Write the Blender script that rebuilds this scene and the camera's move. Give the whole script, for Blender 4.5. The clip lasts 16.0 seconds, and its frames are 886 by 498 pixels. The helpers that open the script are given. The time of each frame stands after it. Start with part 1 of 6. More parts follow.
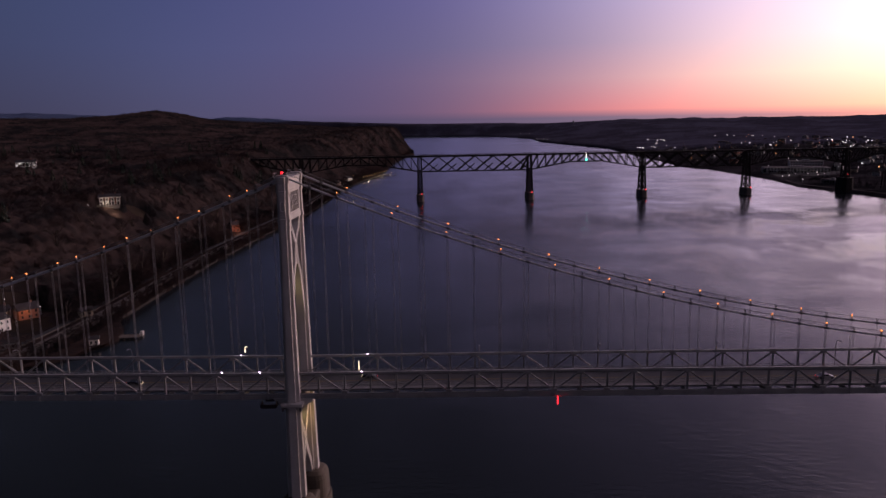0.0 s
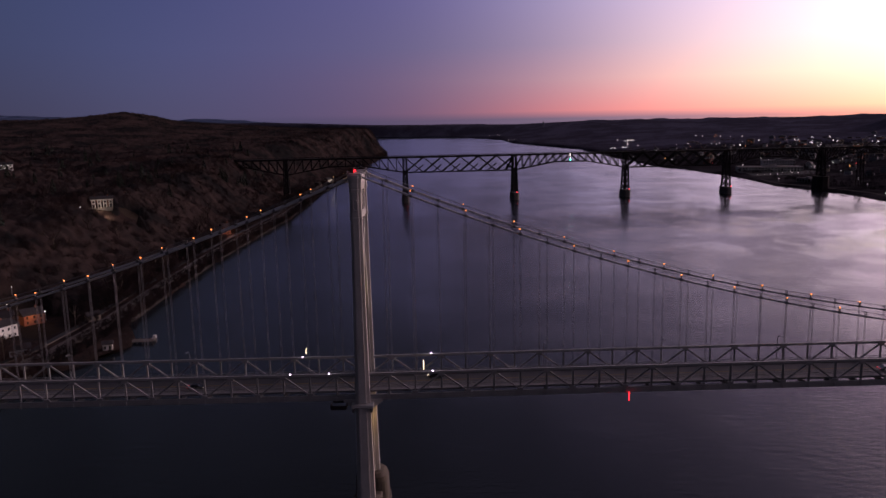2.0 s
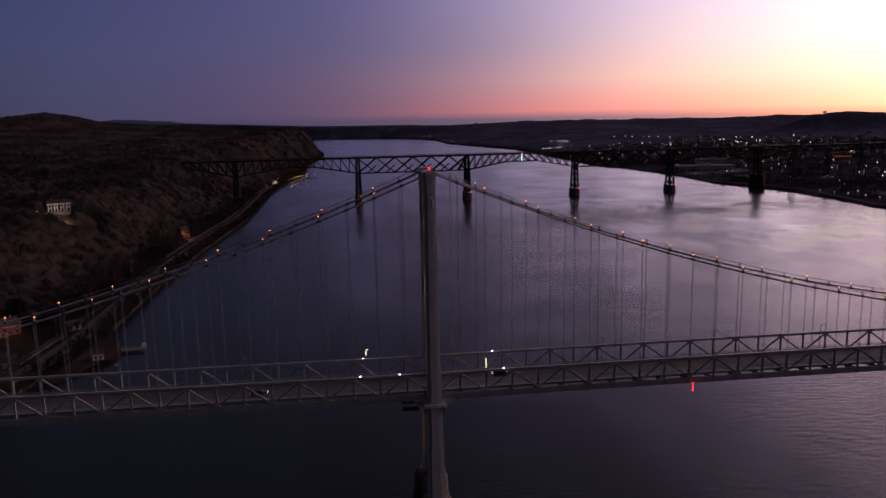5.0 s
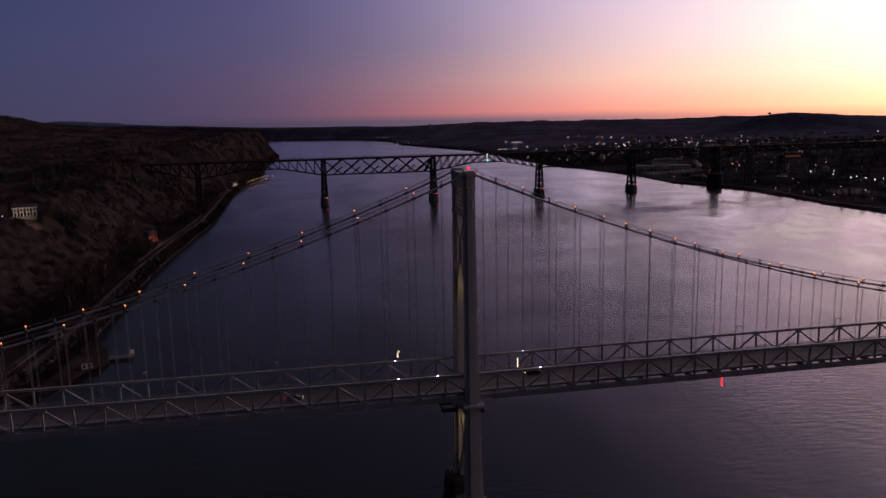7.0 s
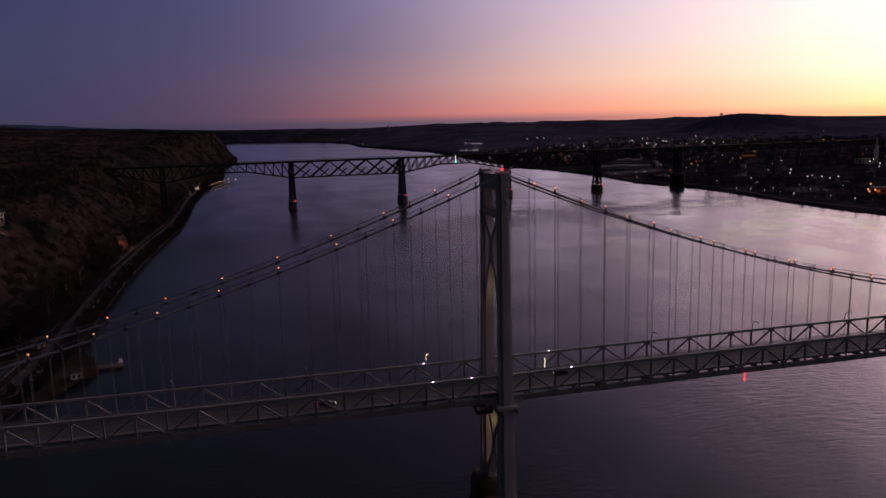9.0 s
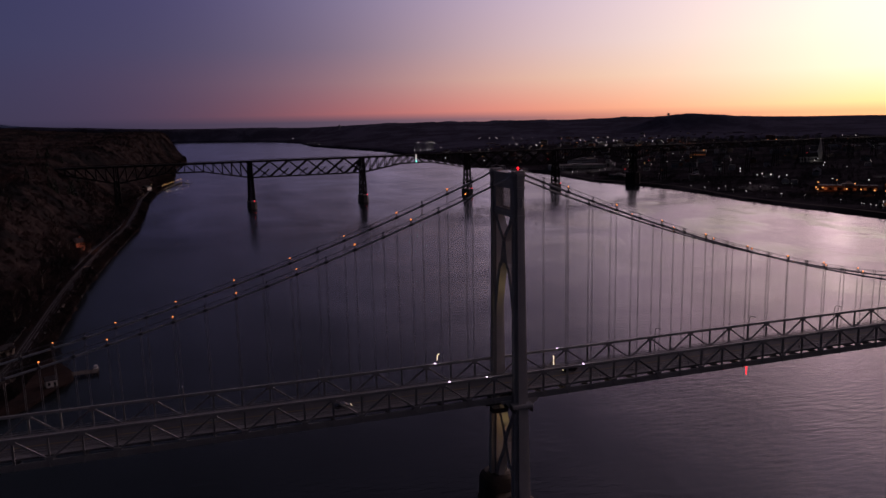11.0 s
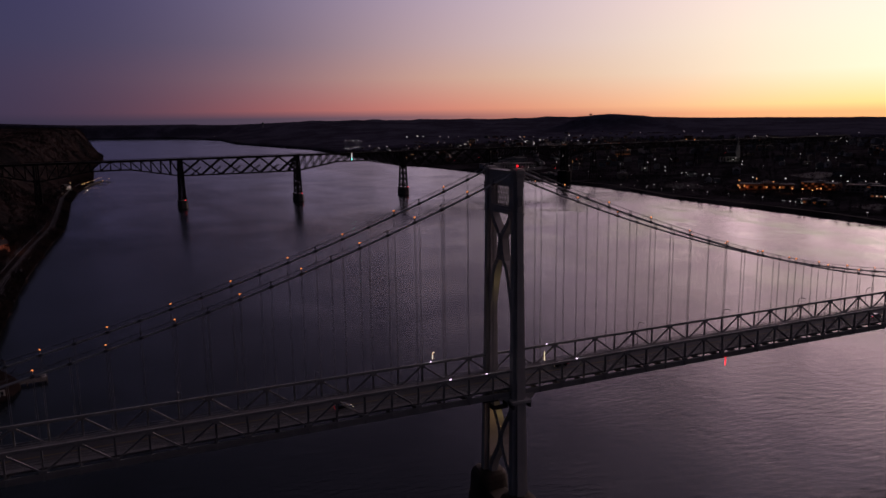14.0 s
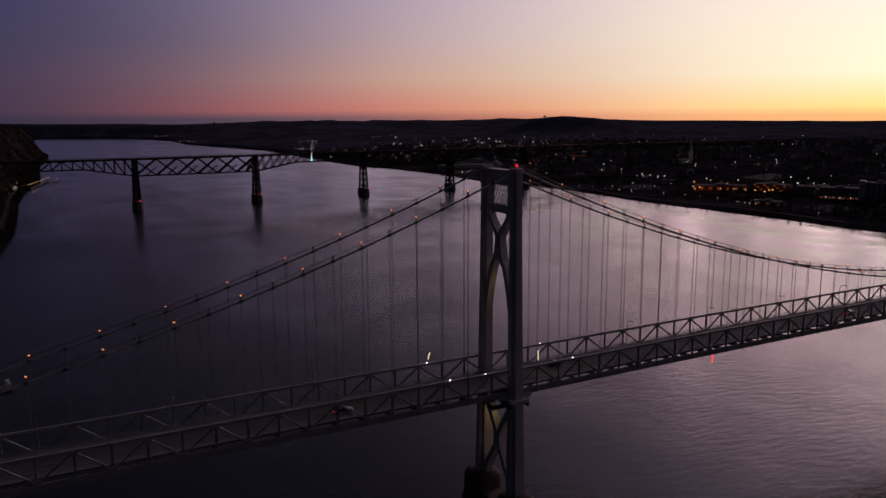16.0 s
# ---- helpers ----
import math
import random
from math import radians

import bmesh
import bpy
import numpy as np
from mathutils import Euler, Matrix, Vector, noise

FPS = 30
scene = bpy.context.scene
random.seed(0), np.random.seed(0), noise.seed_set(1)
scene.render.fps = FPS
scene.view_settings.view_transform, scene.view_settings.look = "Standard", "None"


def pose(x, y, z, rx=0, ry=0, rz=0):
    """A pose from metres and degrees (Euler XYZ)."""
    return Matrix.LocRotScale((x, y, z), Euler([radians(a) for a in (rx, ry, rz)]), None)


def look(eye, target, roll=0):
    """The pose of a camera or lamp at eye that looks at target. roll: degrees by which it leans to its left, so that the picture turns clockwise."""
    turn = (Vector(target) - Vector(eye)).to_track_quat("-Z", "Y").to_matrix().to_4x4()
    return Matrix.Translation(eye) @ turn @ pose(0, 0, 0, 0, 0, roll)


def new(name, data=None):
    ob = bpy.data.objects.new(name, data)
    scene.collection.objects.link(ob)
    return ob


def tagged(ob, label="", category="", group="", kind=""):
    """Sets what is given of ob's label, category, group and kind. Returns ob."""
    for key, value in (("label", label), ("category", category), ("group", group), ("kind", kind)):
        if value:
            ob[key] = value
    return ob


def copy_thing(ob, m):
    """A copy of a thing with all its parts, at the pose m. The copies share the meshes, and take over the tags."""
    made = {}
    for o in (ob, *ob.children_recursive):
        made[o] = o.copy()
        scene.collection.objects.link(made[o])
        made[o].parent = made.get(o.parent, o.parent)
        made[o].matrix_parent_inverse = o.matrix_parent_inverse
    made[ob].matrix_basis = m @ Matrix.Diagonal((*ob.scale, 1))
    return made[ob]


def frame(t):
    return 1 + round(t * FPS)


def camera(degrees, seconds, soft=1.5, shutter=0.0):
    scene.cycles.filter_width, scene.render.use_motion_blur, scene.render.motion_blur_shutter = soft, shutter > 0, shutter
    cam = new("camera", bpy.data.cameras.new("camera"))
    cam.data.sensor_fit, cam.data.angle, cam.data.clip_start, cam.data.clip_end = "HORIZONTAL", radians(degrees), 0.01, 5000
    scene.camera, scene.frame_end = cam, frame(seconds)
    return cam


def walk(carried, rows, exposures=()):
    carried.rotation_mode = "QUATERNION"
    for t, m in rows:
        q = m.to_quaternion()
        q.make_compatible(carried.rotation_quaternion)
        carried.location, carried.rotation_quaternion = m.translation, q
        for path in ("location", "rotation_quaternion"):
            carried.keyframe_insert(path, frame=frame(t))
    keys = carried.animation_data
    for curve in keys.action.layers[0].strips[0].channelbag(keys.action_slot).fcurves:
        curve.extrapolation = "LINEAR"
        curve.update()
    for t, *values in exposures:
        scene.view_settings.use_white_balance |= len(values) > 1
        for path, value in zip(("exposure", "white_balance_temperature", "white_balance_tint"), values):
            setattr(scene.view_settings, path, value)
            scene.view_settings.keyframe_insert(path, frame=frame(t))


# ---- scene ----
cam = camera(61.3, 16.0)
PATH = [
    (0, (48.732, -199.322, 112.145), (48.653, -197.352, 111.809), -1.0),
    (0.5, (41.561, -199.181, 111.972), (41.503, -197.211, 111.635), -1.1),
    (1, (34.575, -199.083, 111.817), (34.538, -197.111, 111.482), -1.1),
    (1.5, (27.755, -198.983, 111.682), (27.739, -197.011, 111.348), -1.1),
    (2, (21.087, -198.847, 111.565), (21.097, -196.875, 111.231), -1.1),
    (2.5, (14.561, -198.647, 111.468), (14.598, -196.676, 111.135), -1.1),
    (3, (8.169, -198.364, 111.389), (8.243, -196.393, 111.056), -1.1),
    (3.5, (1.909, -197.982, 111.329), (2.019, -196.013, 110.998), -1.1),
    (4, (-4.22, -197.494, 111.288), (-4.084, -195.527, 110.955), -1.1),
    (6.5, (-32.756, -193.471, 111.319), (-32.452, -191.522, 110.985), -1.2),
    (7, (-37.994, -192.401, 111.366), (-37.665, -190.457, 111.032), -1.2),
    (7.5, (-43.056, -191.272, 111.422), (-42.699, -189.332, 111.088), -1.3),
    (8, (-47.935, -190.096, 111.487), (-47.547, -188.162, 111.153), -1.3),
    (8.5, (-52.621, -188.888, 111.557), (-52.207, -186.96, 111.224), -1.4),
    (9, (-57.108, -187.663, 111.632), (-56.664, -185.742, 111.3), -1.4),
    (11.5, (-76.451, -181.636, 111.979), (-75.85, -179.759, 111.641), -1.3),
    (12, (-79.712, -180.485, 112.024), (-79.085, -178.617, 111.685), -1.3),
    (12.5, (-82.789, -179.345, 112.053), (-82.132, -177.487, 111.712), -1.2),
    (13, (-85.699, -178.203, 112.064), (-85.005, -176.358, 111.723), -1.1),
    (13.5, (-88.46, -177.04, 112.052), (-87.735, -175.208, 111.709), -0.9),
    (14, (-91.099, -175.829, 112.014), (-90.335, -174.013, 111.67), -0.8),
    (14.5, (-93.645, -174.539, 111.946), (-92.847, -172.737, 111.602), -0.6),
    (15, (-96.136, -173.126, 111.843), (-95.308, -171.338, 111.499), -0.5),
    (15.5, (-98.613, -171.543, 111.702), (-97.759, -169.766, 111.36), -0.4),
    (16, (-101.125, -169.728, 111.519), (-100.247, -167.964, 111.177), -0.4),
]
walk(cam, [(t, look(eye, target, roll)) for t, eye, target, roll in PATH], exposures=((0, -0.03), (4, -0.27), (7, -0.58), (9, -0.78), (12.5, -1.14), (16, -1.40)))

# ---- world: dawn sky, brightest in the north-east ----
SUN_AZ = 66.0


def lin(c, k=1.0):
    """Linear colour from 0..255 screen values, times k."""
    return tuple(k * ((v / 255) / 12.92 if v < 10.3 else ((v / 255 + 0.055) / 1.055) ** 2.4) for v in c)


def node(tree, kind, **inputs):
    n = tree.nodes.new(kind)
    for key, value in inputs.items():
        n.inputs[key].default_value = value
    return n


def sky_world():
    w = bpy.data.worlds.new("dawn_sky")
    scene.world = w
    w.use_nodes = True
    t = w.node_tree
    t.nodes.clear()
    L = t.links.new
    co = t.nodes.new("ShaderNodeTexCoord")
    sep = t.nodes.new("ShaderNodeSeparateXYZ")
    L(co.outputs["Generated"], sep.inputs[0])
    at = t.nodes.new("ShaderNodeMath")
    at.operation = "ARCTAN2"
    L(sep.outputs["X"], at.inputs[0])
    L(sep.outputs["Y"], at.inputs[1])
    az = node(t, "ShaderNodeMapRange", **{"From Min": -math.pi, "From Max": math.pi})
    L(at.outputs[0], az.inputs["Value"])
    asin = t.nodes.new("ShaderNodeMath")
    asin.operation = "ARCSINE"
    L(sep.outputs["Z"], asin.inputs[0])
    deg = t.nodes.new("ShaderNodeMath")
    deg.operation = "MULTIPLY"
    deg.inputs[1].default_value = 180 / math.pi
    L(asin.outputs[0], deg.inputs[0])
    low_azs = (-150, -60, -33, -20, -10, 0, 10, 20, 30, 38, 46, 58, 75, 110, 150)
    low_gain = (0.8, 0.85, 0.92, 1.68, 1.58, 1.42, 1.42, 1.62, 1.80, 2.18, 2.6, 2.85, 4.0, 1.6, 0.9)
    high_azs = (-150, -60, -33, -2, 15, 28, 42, 58, 75, 110, 150)
    high_gain = (0.8, 0.85, 1, 1, 1.3, 1.75, 3.2, 4.6, 4.7, 1.6, 0.9)
    # elevation, strength, azimuths, gains, colours
    rows = (
        (0.12, 1.0, low_azs, low_gain, ((36, 38, 56), (52, 51, 74), (64, 64, 88), (58, 57, 82), (66, 60, 86), (88, 74, 98), (108, 92, 112), (150, 112, 124), (222, 142, 124), (248, 170, 134), (254, 182, 128), (252, 185, 118), (250, 190, 105), (150, 112, 118), (60, 56, 70))),
        (0.7, 1.0, low_azs, low_gain, ((36, 38, 58), (54, 53, 78), (67, 66, 92), (64, 62, 88), (74, 66, 96), (108, 82, 106), (190, 118, 124), (244, 150, 138), (262, 180, 144), (266, 200, 156), (266, 216, 150), (255, 226, 138), (255, 202, 102), (155, 116, 124), (62, 59, 74))),
        (3.0, 1.0, low_azs, low_gain, ((36, 40, 60), (56, 57, 86), (68, 70, 100), (63, 64, 94), (75, 68, 101), (108, 88, 115), (175, 134, 146), (238, 186, 173), (255, 214, 186), (256, 223, 197), (256, 234, 203), (255, 249, 215), (255, 214, 130), (155, 121, 132), (64, 61, 78))),
        (5.5, 1.0, low_azs, low_gain, ((36, 41, 64), (57, 60, 93), (67, 73, 107), (61, 64, 98), (74, 71, 107), (96, 88, 122), (152, 132, 157), (220, 186, 192), (246, 218, 216), (254, 229, 213), (255, 236, 213), (255, 245, 218), (255, 232, 195), (145, 122, 140), (70, 67, 82))),
        (9.0, 1.0, low_azs, low_gain, ((35, 41, 66), (55, 61, 94), (65, 74, 110), (57, 61, 97), (71, 70, 109), (92, 86, 129), (149, 136, 171), (204, 181, 206), (238, 215, 226), (252, 225, 224), (255, 231, 222), (255, 239, 224), (255, 238, 228), (145, 124, 142), (70, 68, 85))),
        (16.0, 1.1, high_azs, high_gain, ((30, 33, 48), (42, 46, 60), (47, 51, 64), (60, 57, 74), (82, 73, 99), (124, 103, 130), (225, 185, 198), (243, 198, 205), (218, 170, 184), (130, 114, 134), (72, 70, 84))),
        (26.0, 0.80, high_azs, high_gain, ((26, 29, 42), (31, 36, 47), (35, 41, 52), (50, 53, 69), (80, 75, 100), (110, 100, 126), (152, 134, 158), (170, 149, 170), (168, 149, 166), (112, 100, 116), (64, 63, 75))),
        (60.0, 0.6, high_azs, high_gain, ((22, 25, 38), (26, 32, 43), (28, 35, 46), (36, 41, 54), (39, 43, 60), (38, 42, 60), (38, 42, 60), (38, 42, 58), (38, 42, 58), (46, 47, 62), (32, 34, 46))),
    )
    fine_azs = [-150, -90, -60, -48, -40, -33] + [-26 + 6 * k for k in range(18)] + [90, 110, 130, 150]
    last = None
    for n, (el, strength, azs, gain, colours) in enumerate(rows):
        ramp = t.nodes.new("ShaderNodeValToRGB")
        ramp.color_ramp.interpolation = "B_SPLINE"
        el_stops = ramp.color_ramp.elements
        while len(el_stops) < len(fine_azs):
            el_stops.new(0.5)
        for e, a in zip(el_stops, fine_azs):
            k = max(i for i in range(len(azs) - 1) if azs[i] <= a)
            f = min(1, (a - azs[k]) / (azs[k + 1] - azs[k]))
            c = [u + (v - u) * f for u, v in zip(colours[k], colours[k + 1])]
            g = strength * gain[k] ** (1 - f) * gain[k + 1] ** f
            e.position = (a + 180) / 360
            e.color = (*lin(c, g / 4), 1)
        L(az.outputs[0], ramp.inputs[0])
        if last is None:
            last = ramp.outputs[0]
        else:
            f = node(t, "ShaderNodeMapRange", **{"From Min": rows[n - 1][0], "From Max": el})
            L(deg.outputs[0], f.inputs["Value"])
            mix = t.nodes.new("ShaderNodeMix")
            mix.data_type = "RGBA"
            L(f.outputs[0], mix.inputs["Factor"])
            L(last, mix.inputs["A"])
            L(ramp.outputs[0], mix.inputs["B"])
            last = mix.outputs["Result"]
    # thin clouds above 11 degrees
    cmap = t.nodes.new("ShaderNodeMapping")
    cmap.inputs["Scale"].default_value = (5.0, 5.0, 10.0)
    L(co.outputs["Generated"], cmap.inputs["Vector"])
    cn = node(t, "ShaderNodeTexNoise", Scale=3.4, Detail=6.0, Roughness=0.6, Distortion=0.6)
    L(cmap.outputs[0], cn.inputs["Vector"])
    cr = node(t, "ShaderNodeMapRange", **{"From Min": 0.43, "From Max": 0.66, "To Min": 0.5, "To Max": 4.0})
    L(cn.outputs[0], cr.inputs["Value"])
    cm = node(t, "ShaderNodeMapRange", **{"From Min": 9.3, "From Max": 11.3})
    L(deg.outputs[0], cm.inputs["Value"])
    cmix = t.nodes.new("ShaderNodeMix")
    cmix.inputs["A"].default_value = 1.0
    L(cm.outputs[0], cmix.inputs["Factor"])
    L(cr.outputs[0], cmix.inputs["B"])
    mul = t.nodes.new("ShaderNodeVectorMath")
    mul.operation = "SCALE"
    L(last, mul.inputs[0])
    L(cmix.outputs["Result"], mul.inputs["Scale"])
    bg = t.nodes.new("ShaderNodeBackground")
    bg.inputs["Strength"].default_value = 4.0
    L(mul.outputs[0], bg.inputs["Color"])
    out = t.nodes.new("ShaderNodeOutputWorld")
    L(bg.outputs[0], out.inputs["Surface"])


sky_world()
sun_data = bpy.data.lights.new("sun", "SUN")
sun_data.energy, sun_data.angle, sun_data.color = 0.30, radians(16), (1.0, 0.72, 0.52)
sun = new("sun", sun_data)
sun.matrix_world = look((0, 0, 0), (-math.sin(radians(SUN_AZ + 14)), -math.cos(radians(SUN_AZ + 14)), -0.07))


# ---- materials ----
def material(name, colour, rough=0.7, metal=0.0, spread=0.25, scale=0.3, fine=4.0, bump=0.0, ior=1.5, specular=0.5):
    """A surface with coarse and fine colour variation and relief; scales per metre."""
    m = bpy.data.materials.new(name)
    m.use_nodes = True
    t = m.node_tree
    L = t.links.new
    p = t.nodes["Principled BSDF"]
    p.inputs["Roughness"].default_value, p.inputs["Metallic"].default_value = rough, metal
    p.inputs["IOR"].default_value, p.inputs["Specular IOR Level"].default_value = ior, specular
    geo = t.nodes.new("ShaderNodeNewGeometry")
    a = node(t, "ShaderNodeTexNoise", Scale=scale, Detail=4.0)
    b = node(t, "ShaderNodeTexNoise", Scale=fine, Detail=5.0, Roughness=0.65)
    L(geo.outputs["Position"], a.inputs["Vector"])
    L(geo.outputs["Position"], b.inputs["Vector"])
    add = t.nodes.new("ShaderNodeMath")
    add.operation = "ADD"
    L(a.outputs[0], add.inputs[0])
    L(b.outputs[0], add.inputs[1])
    info = t.nodes.new("ShaderNodeObjectInfo")
    rnd = node(t, "ShaderNodeMapRange", **{"To Min": -0.08, "To Max": 0.08})
    L(info.outputs["Random"], rnd.inputs["Value"])
    add2 = t.nodes.new("ShaderNodeMath")
    add2.operation = "ADD"
    L(add.outputs[0], add2.inputs[0])
    L(rnd.outputs[0], add2.inputs[1])
    ramp = t.nodes.new("ShaderNodeValToRGB")
    lo, hi = ramp.color_ramp.elements
    lo.position, hi.position = 0.32, 0.68
    lo.color = (*[c * (1 - spread) for c in colour], 1)
    hi.color = (*[c * (1 + spread) for c in colour], 1)
    half = t.nodes.new("ShaderNodeMath")
    half.operation = "MULTIPLY"
    half.inputs[1].default_value = 0.5
    L(add2.outputs[0], half.inputs[0])
    L(half.outputs[0], ramp.inputs[0])
    L(ramp.outputs[0], p.inputs["Base Color"])
    if bump:
        bm = node(t, "ShaderNodeBump", Strength=0.5, Distance=bump)
        L(b.outputs[0], bm.inputs["Height"])
        L(bm.outputs[0], p.inputs["Normal"])
    return m


def woods_material(name, brown, dark, patch, soft=0.2):
    """Leafless crowns from afar: brown and near-black stands in patches; normals bent upwards so that all faces shade
    alike.
    """
    m = bpy.data.materials.new(name)
    m.use_nodes = True
    t = m.node_tree
    L = t.links.new
    p = t.nodes["Principled BSDF"]
    p.inputs["Roughness"].default_value, p.inputs["Specular IOR Level"].default_value = 1.0, 0.0
    geo = t.nodes.new("ShaderNodeNewGeometry")
    stands = node(t, "ShaderNodeTexNoise", Scale=patch, Detail=3.0, Roughness=0.6, Distortion=0.5)
    crowns = node(t, "ShaderNodeTexNoise", Scale=patch * 9, Detail=7.0, Roughness=0.75)
    L(geo.outputs["Position"], stands.inputs["Vector"])
    L(geo.outputs["Position"], crowns.inputs["Vector"])
    both = t.nodes.new("ShaderNodeMath")
    both.operation = "MULTIPLY_ADD"
    both.inputs[1].default_value = 0.45
    L(crowns.outputs[0], both.inputs[0])
    L(stands.outputs[0], both.inputs[2])
    ramp = t.nodes.new("ShaderNodeValToRGB")
    ramp.color_ramp.interpolation = "EASE"
    lo, hi = ramp.color_ramp.elements
    lo.position, hi.position = 0.58, 0.88
    lo.color, hi.color = (*dark, 1), (*brown, 1)
    L(both.outputs[0], ramp.inputs[0])
    L(ramp.outputs[0], p.inputs["Base Color"])
    up = t.nodes.new("ShaderNodeVectorMath")
    up.operation = "MULTIPLY_ADD"
    up.inputs[1].default_value = (soft, soft, soft)
    up.inputs[2].default_value = (0.0, 0.0, 1.0)
    L(geo.outputs["Normal"], up.inputs[0])
    unit = t.nodes.new("ShaderNodeVectorMath")
    unit.operation = "NORMALIZE"
    L(up.outputs[0], unit.inputs[0])
    L(unit.outputs[0], p.inputs["Normal"])
    return m


def glow(name, colour, strength):
    m = bpy.data.materials.new(name)
    m.use_nodes = True
    p = m.node_tree.nodes["Principled BSDF"]
    p.inputs["Base Color"].default_value = (*colour, 1)
    p.inputs["Emission Color"].default_value = (*colour, 1)
    p.inputs["Emission Strength"].default_value = strength
    m.cycles.emission_sampling = "NONE"
    return m


def water_material():
    m = bpy.data.materials.new("river_water")
    m.use_nodes = True
    t = m.node_tree
    L = t.links.new
    p = t.nodes["Principled BSDF"]
    p.inputs["Base Color"].default_value = (0.014, 0.017, 0.020, 1)
    p.inputs["IOR"].default_value = 1.30
    geo = t.nodes.new("ShaderNodeNewGeometry")
    # wind lanes: calmer and rougher patches drawn out along the river
    lane = t.nodes.new("ShaderNodeMapping")
    lane.inputs["Scale"].default_value = (0.009, 0.0035, 1.0)
    lane.inputs["Rotation"].default_value = (0, 0, 0.5)
    L(geo.outputs["Position"], lane.inputs["Vector"])
    ln = node(t, "ShaderNodeTexNoise", Scale=1.0, Detail=4.0, Distortion=0.8)
    L(lane.outputs[0], ln.inputs["Vector"])
    # sheltered, calmer water along the east bank
    pos = t.nodes.new("ShaderNodeSeparateXYZ")
    L(geo.outputs["Position"], pos.inputs[0])
    across = t.nodes.new("ShaderNodeMath")
    across.operation = "MULTIPLY_ADD"
    across.inputs[1].default_value = 0.35
    L(pos.outputs["Y"], across.inputs[0])
    L(pos.outputs["X"], across.inputs[2])
    calm = node(t, "ShaderNodeMapRange", **{"From Min": 230.0, "From Max": 560.0, "To Min": 1.0, "To Max": 0.74})
    L(across.outputs[0], calm.inputs["Value"])
    still = node(t, "ShaderNodeMapRange", **{"From Min": 230.0, "From Max": 600.0, "To Min": 1.0, "To Max": 0.12})
    L(across.outputs[0], still.inputs["Value"])
    r = node(t, "ShaderNodeMapRange", **{"From Min": 0.35, "From Max": 0.68, "To Min": 0.19, "To Max": 0.27})
    L(ln.outputs[0], r.inputs["Value"])
    rc = t.nodes.new("ShaderNodeMath")
    rc.operation = "MULTIPLY"
    L(r.outputs[0], rc.inputs[0])
    L(calm.outputs[0], rc.inputs[1])
    L(rc.outputs[0], p.inputs["Roughness"])
    ripple = t.nodes.new("ShaderNodeMapping")
    ripple.inputs["Scale"].default_value = (0.16, 0.42, 1.0)
    ripple.inputs["Rotation"].default_value = (0, 0, 0.35)
    L(geo.outputs["Position"], ripple.inputs["Vector"])
    rn = node(t, "ShaderNodeTexNoise", Scale=1.0, Detail=4.0, Roughness=0.55)
    L(ripple.outputs[0], rn.inputs["Vector"])
    st = node(t, "ShaderNodeMapRange", **{"From Min": 0.35, "From Max": 0.68, "To Min": 0.22, "To Max": 0.52})
    L(ln.outputs[0], st.inputs["Value"])
    bm = node(t, "ShaderNodeBump", Distance=0.5)
    sc = t.nodes.new("ShaderNodeMath")
    sc.operation = "MULTIPLY"
    L(st.outputs[0], sc.inputs[0])
    L(still.outputs[0], sc.inputs[1])
    L(sc.outputs[0], bm.inputs["Strength"])
    L(rn.outputs[0], bm.inputs["Height"])
    # normals tilted south towards the camera so the water reflects higher, darker sky
    tilt_map = t.nodes.new("ShaderNodeMapping")
    tilt_map.inputs["Scale"].default_value = (0.008, 0.011, 1.0)
    tilt_map.inputs["Rotation"].default_value = (0, 0, 0.45)
    L(geo.outputs["Position"], tilt_map.inputs["Vector"])
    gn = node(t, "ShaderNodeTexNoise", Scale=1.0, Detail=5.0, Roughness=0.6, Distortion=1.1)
    L(tilt_map.outputs[0], gn.inputs["Vector"])
    tilt_patch = node(t, "ShaderNodeMapRange", **{"From Min": 0.42, "From Max": 0.68, "To Min": 0.95, "To Max": 0.1})
    L(gn.outputs[0], tilt_patch.inputs["Value"])
    tilt = t.nodes.new("ShaderNodeVectorMath")
    tilt.operation = "SCALE"
    tilt.inputs[0].default_value = (-0.010, -0.024, 0.0)
    # ragged slicks among wind-roughened patches of the eastern half, set by normal tilt alone
    slick = t.nodes.new("ShaderNodeMapping")
    slick.inputs["Scale"].default_value = (0.019, 0.013, 1.0)
    slick.inputs["Rotation"].default_value = (0, 0, -0.5)
    L(geo.outputs["Position"], slick.inputs["Vector"])
    sn = node(t, "ShaderNodeTexNoise", Scale=1.0, Detail=7.0, Roughness=0.6, Distortion=0.4)
    L(slick.outputs[0], sn.inputs["Vector"])
    edge = node(t, "ShaderNodeMapRange", **{"From Min": 0.47, "From Max": 0.61, "To Min": 1.6, "To Max": -0.6})
    L(sn.outputs[0], edge.inputs["Value"])
    east = node(t, "ShaderNodeMapRange", **{"From Min": 260.0, "From Max": 620.0, "To Min": 0.15, "To Max": 1.0})
    L(across.outputs[0], east.inputs["Value"])
    upstream = node(t, "ShaderNodeMapRange", **{"From Min": 480.0, "From Max": 820.0, "To Min": 1.0, "To Max": 0.15})
    L(pos.outputs["Y"], upstream.inputs["Value"])
    reach = t.nodes.new("ShaderNodeMath")
    reach.operation = "MULTIPLY"
    L(east.outputs[0], reach.inputs[0])
    L(upstream.outputs[0], reach.inputs[1])
    both = t.nodes.new("ShaderNodeMath")
    both.operation = "MULTIPLY_ADD"
    L(edge.outputs[0], both.inputs[0])
    L(reach.outputs[0], both.inputs[1])
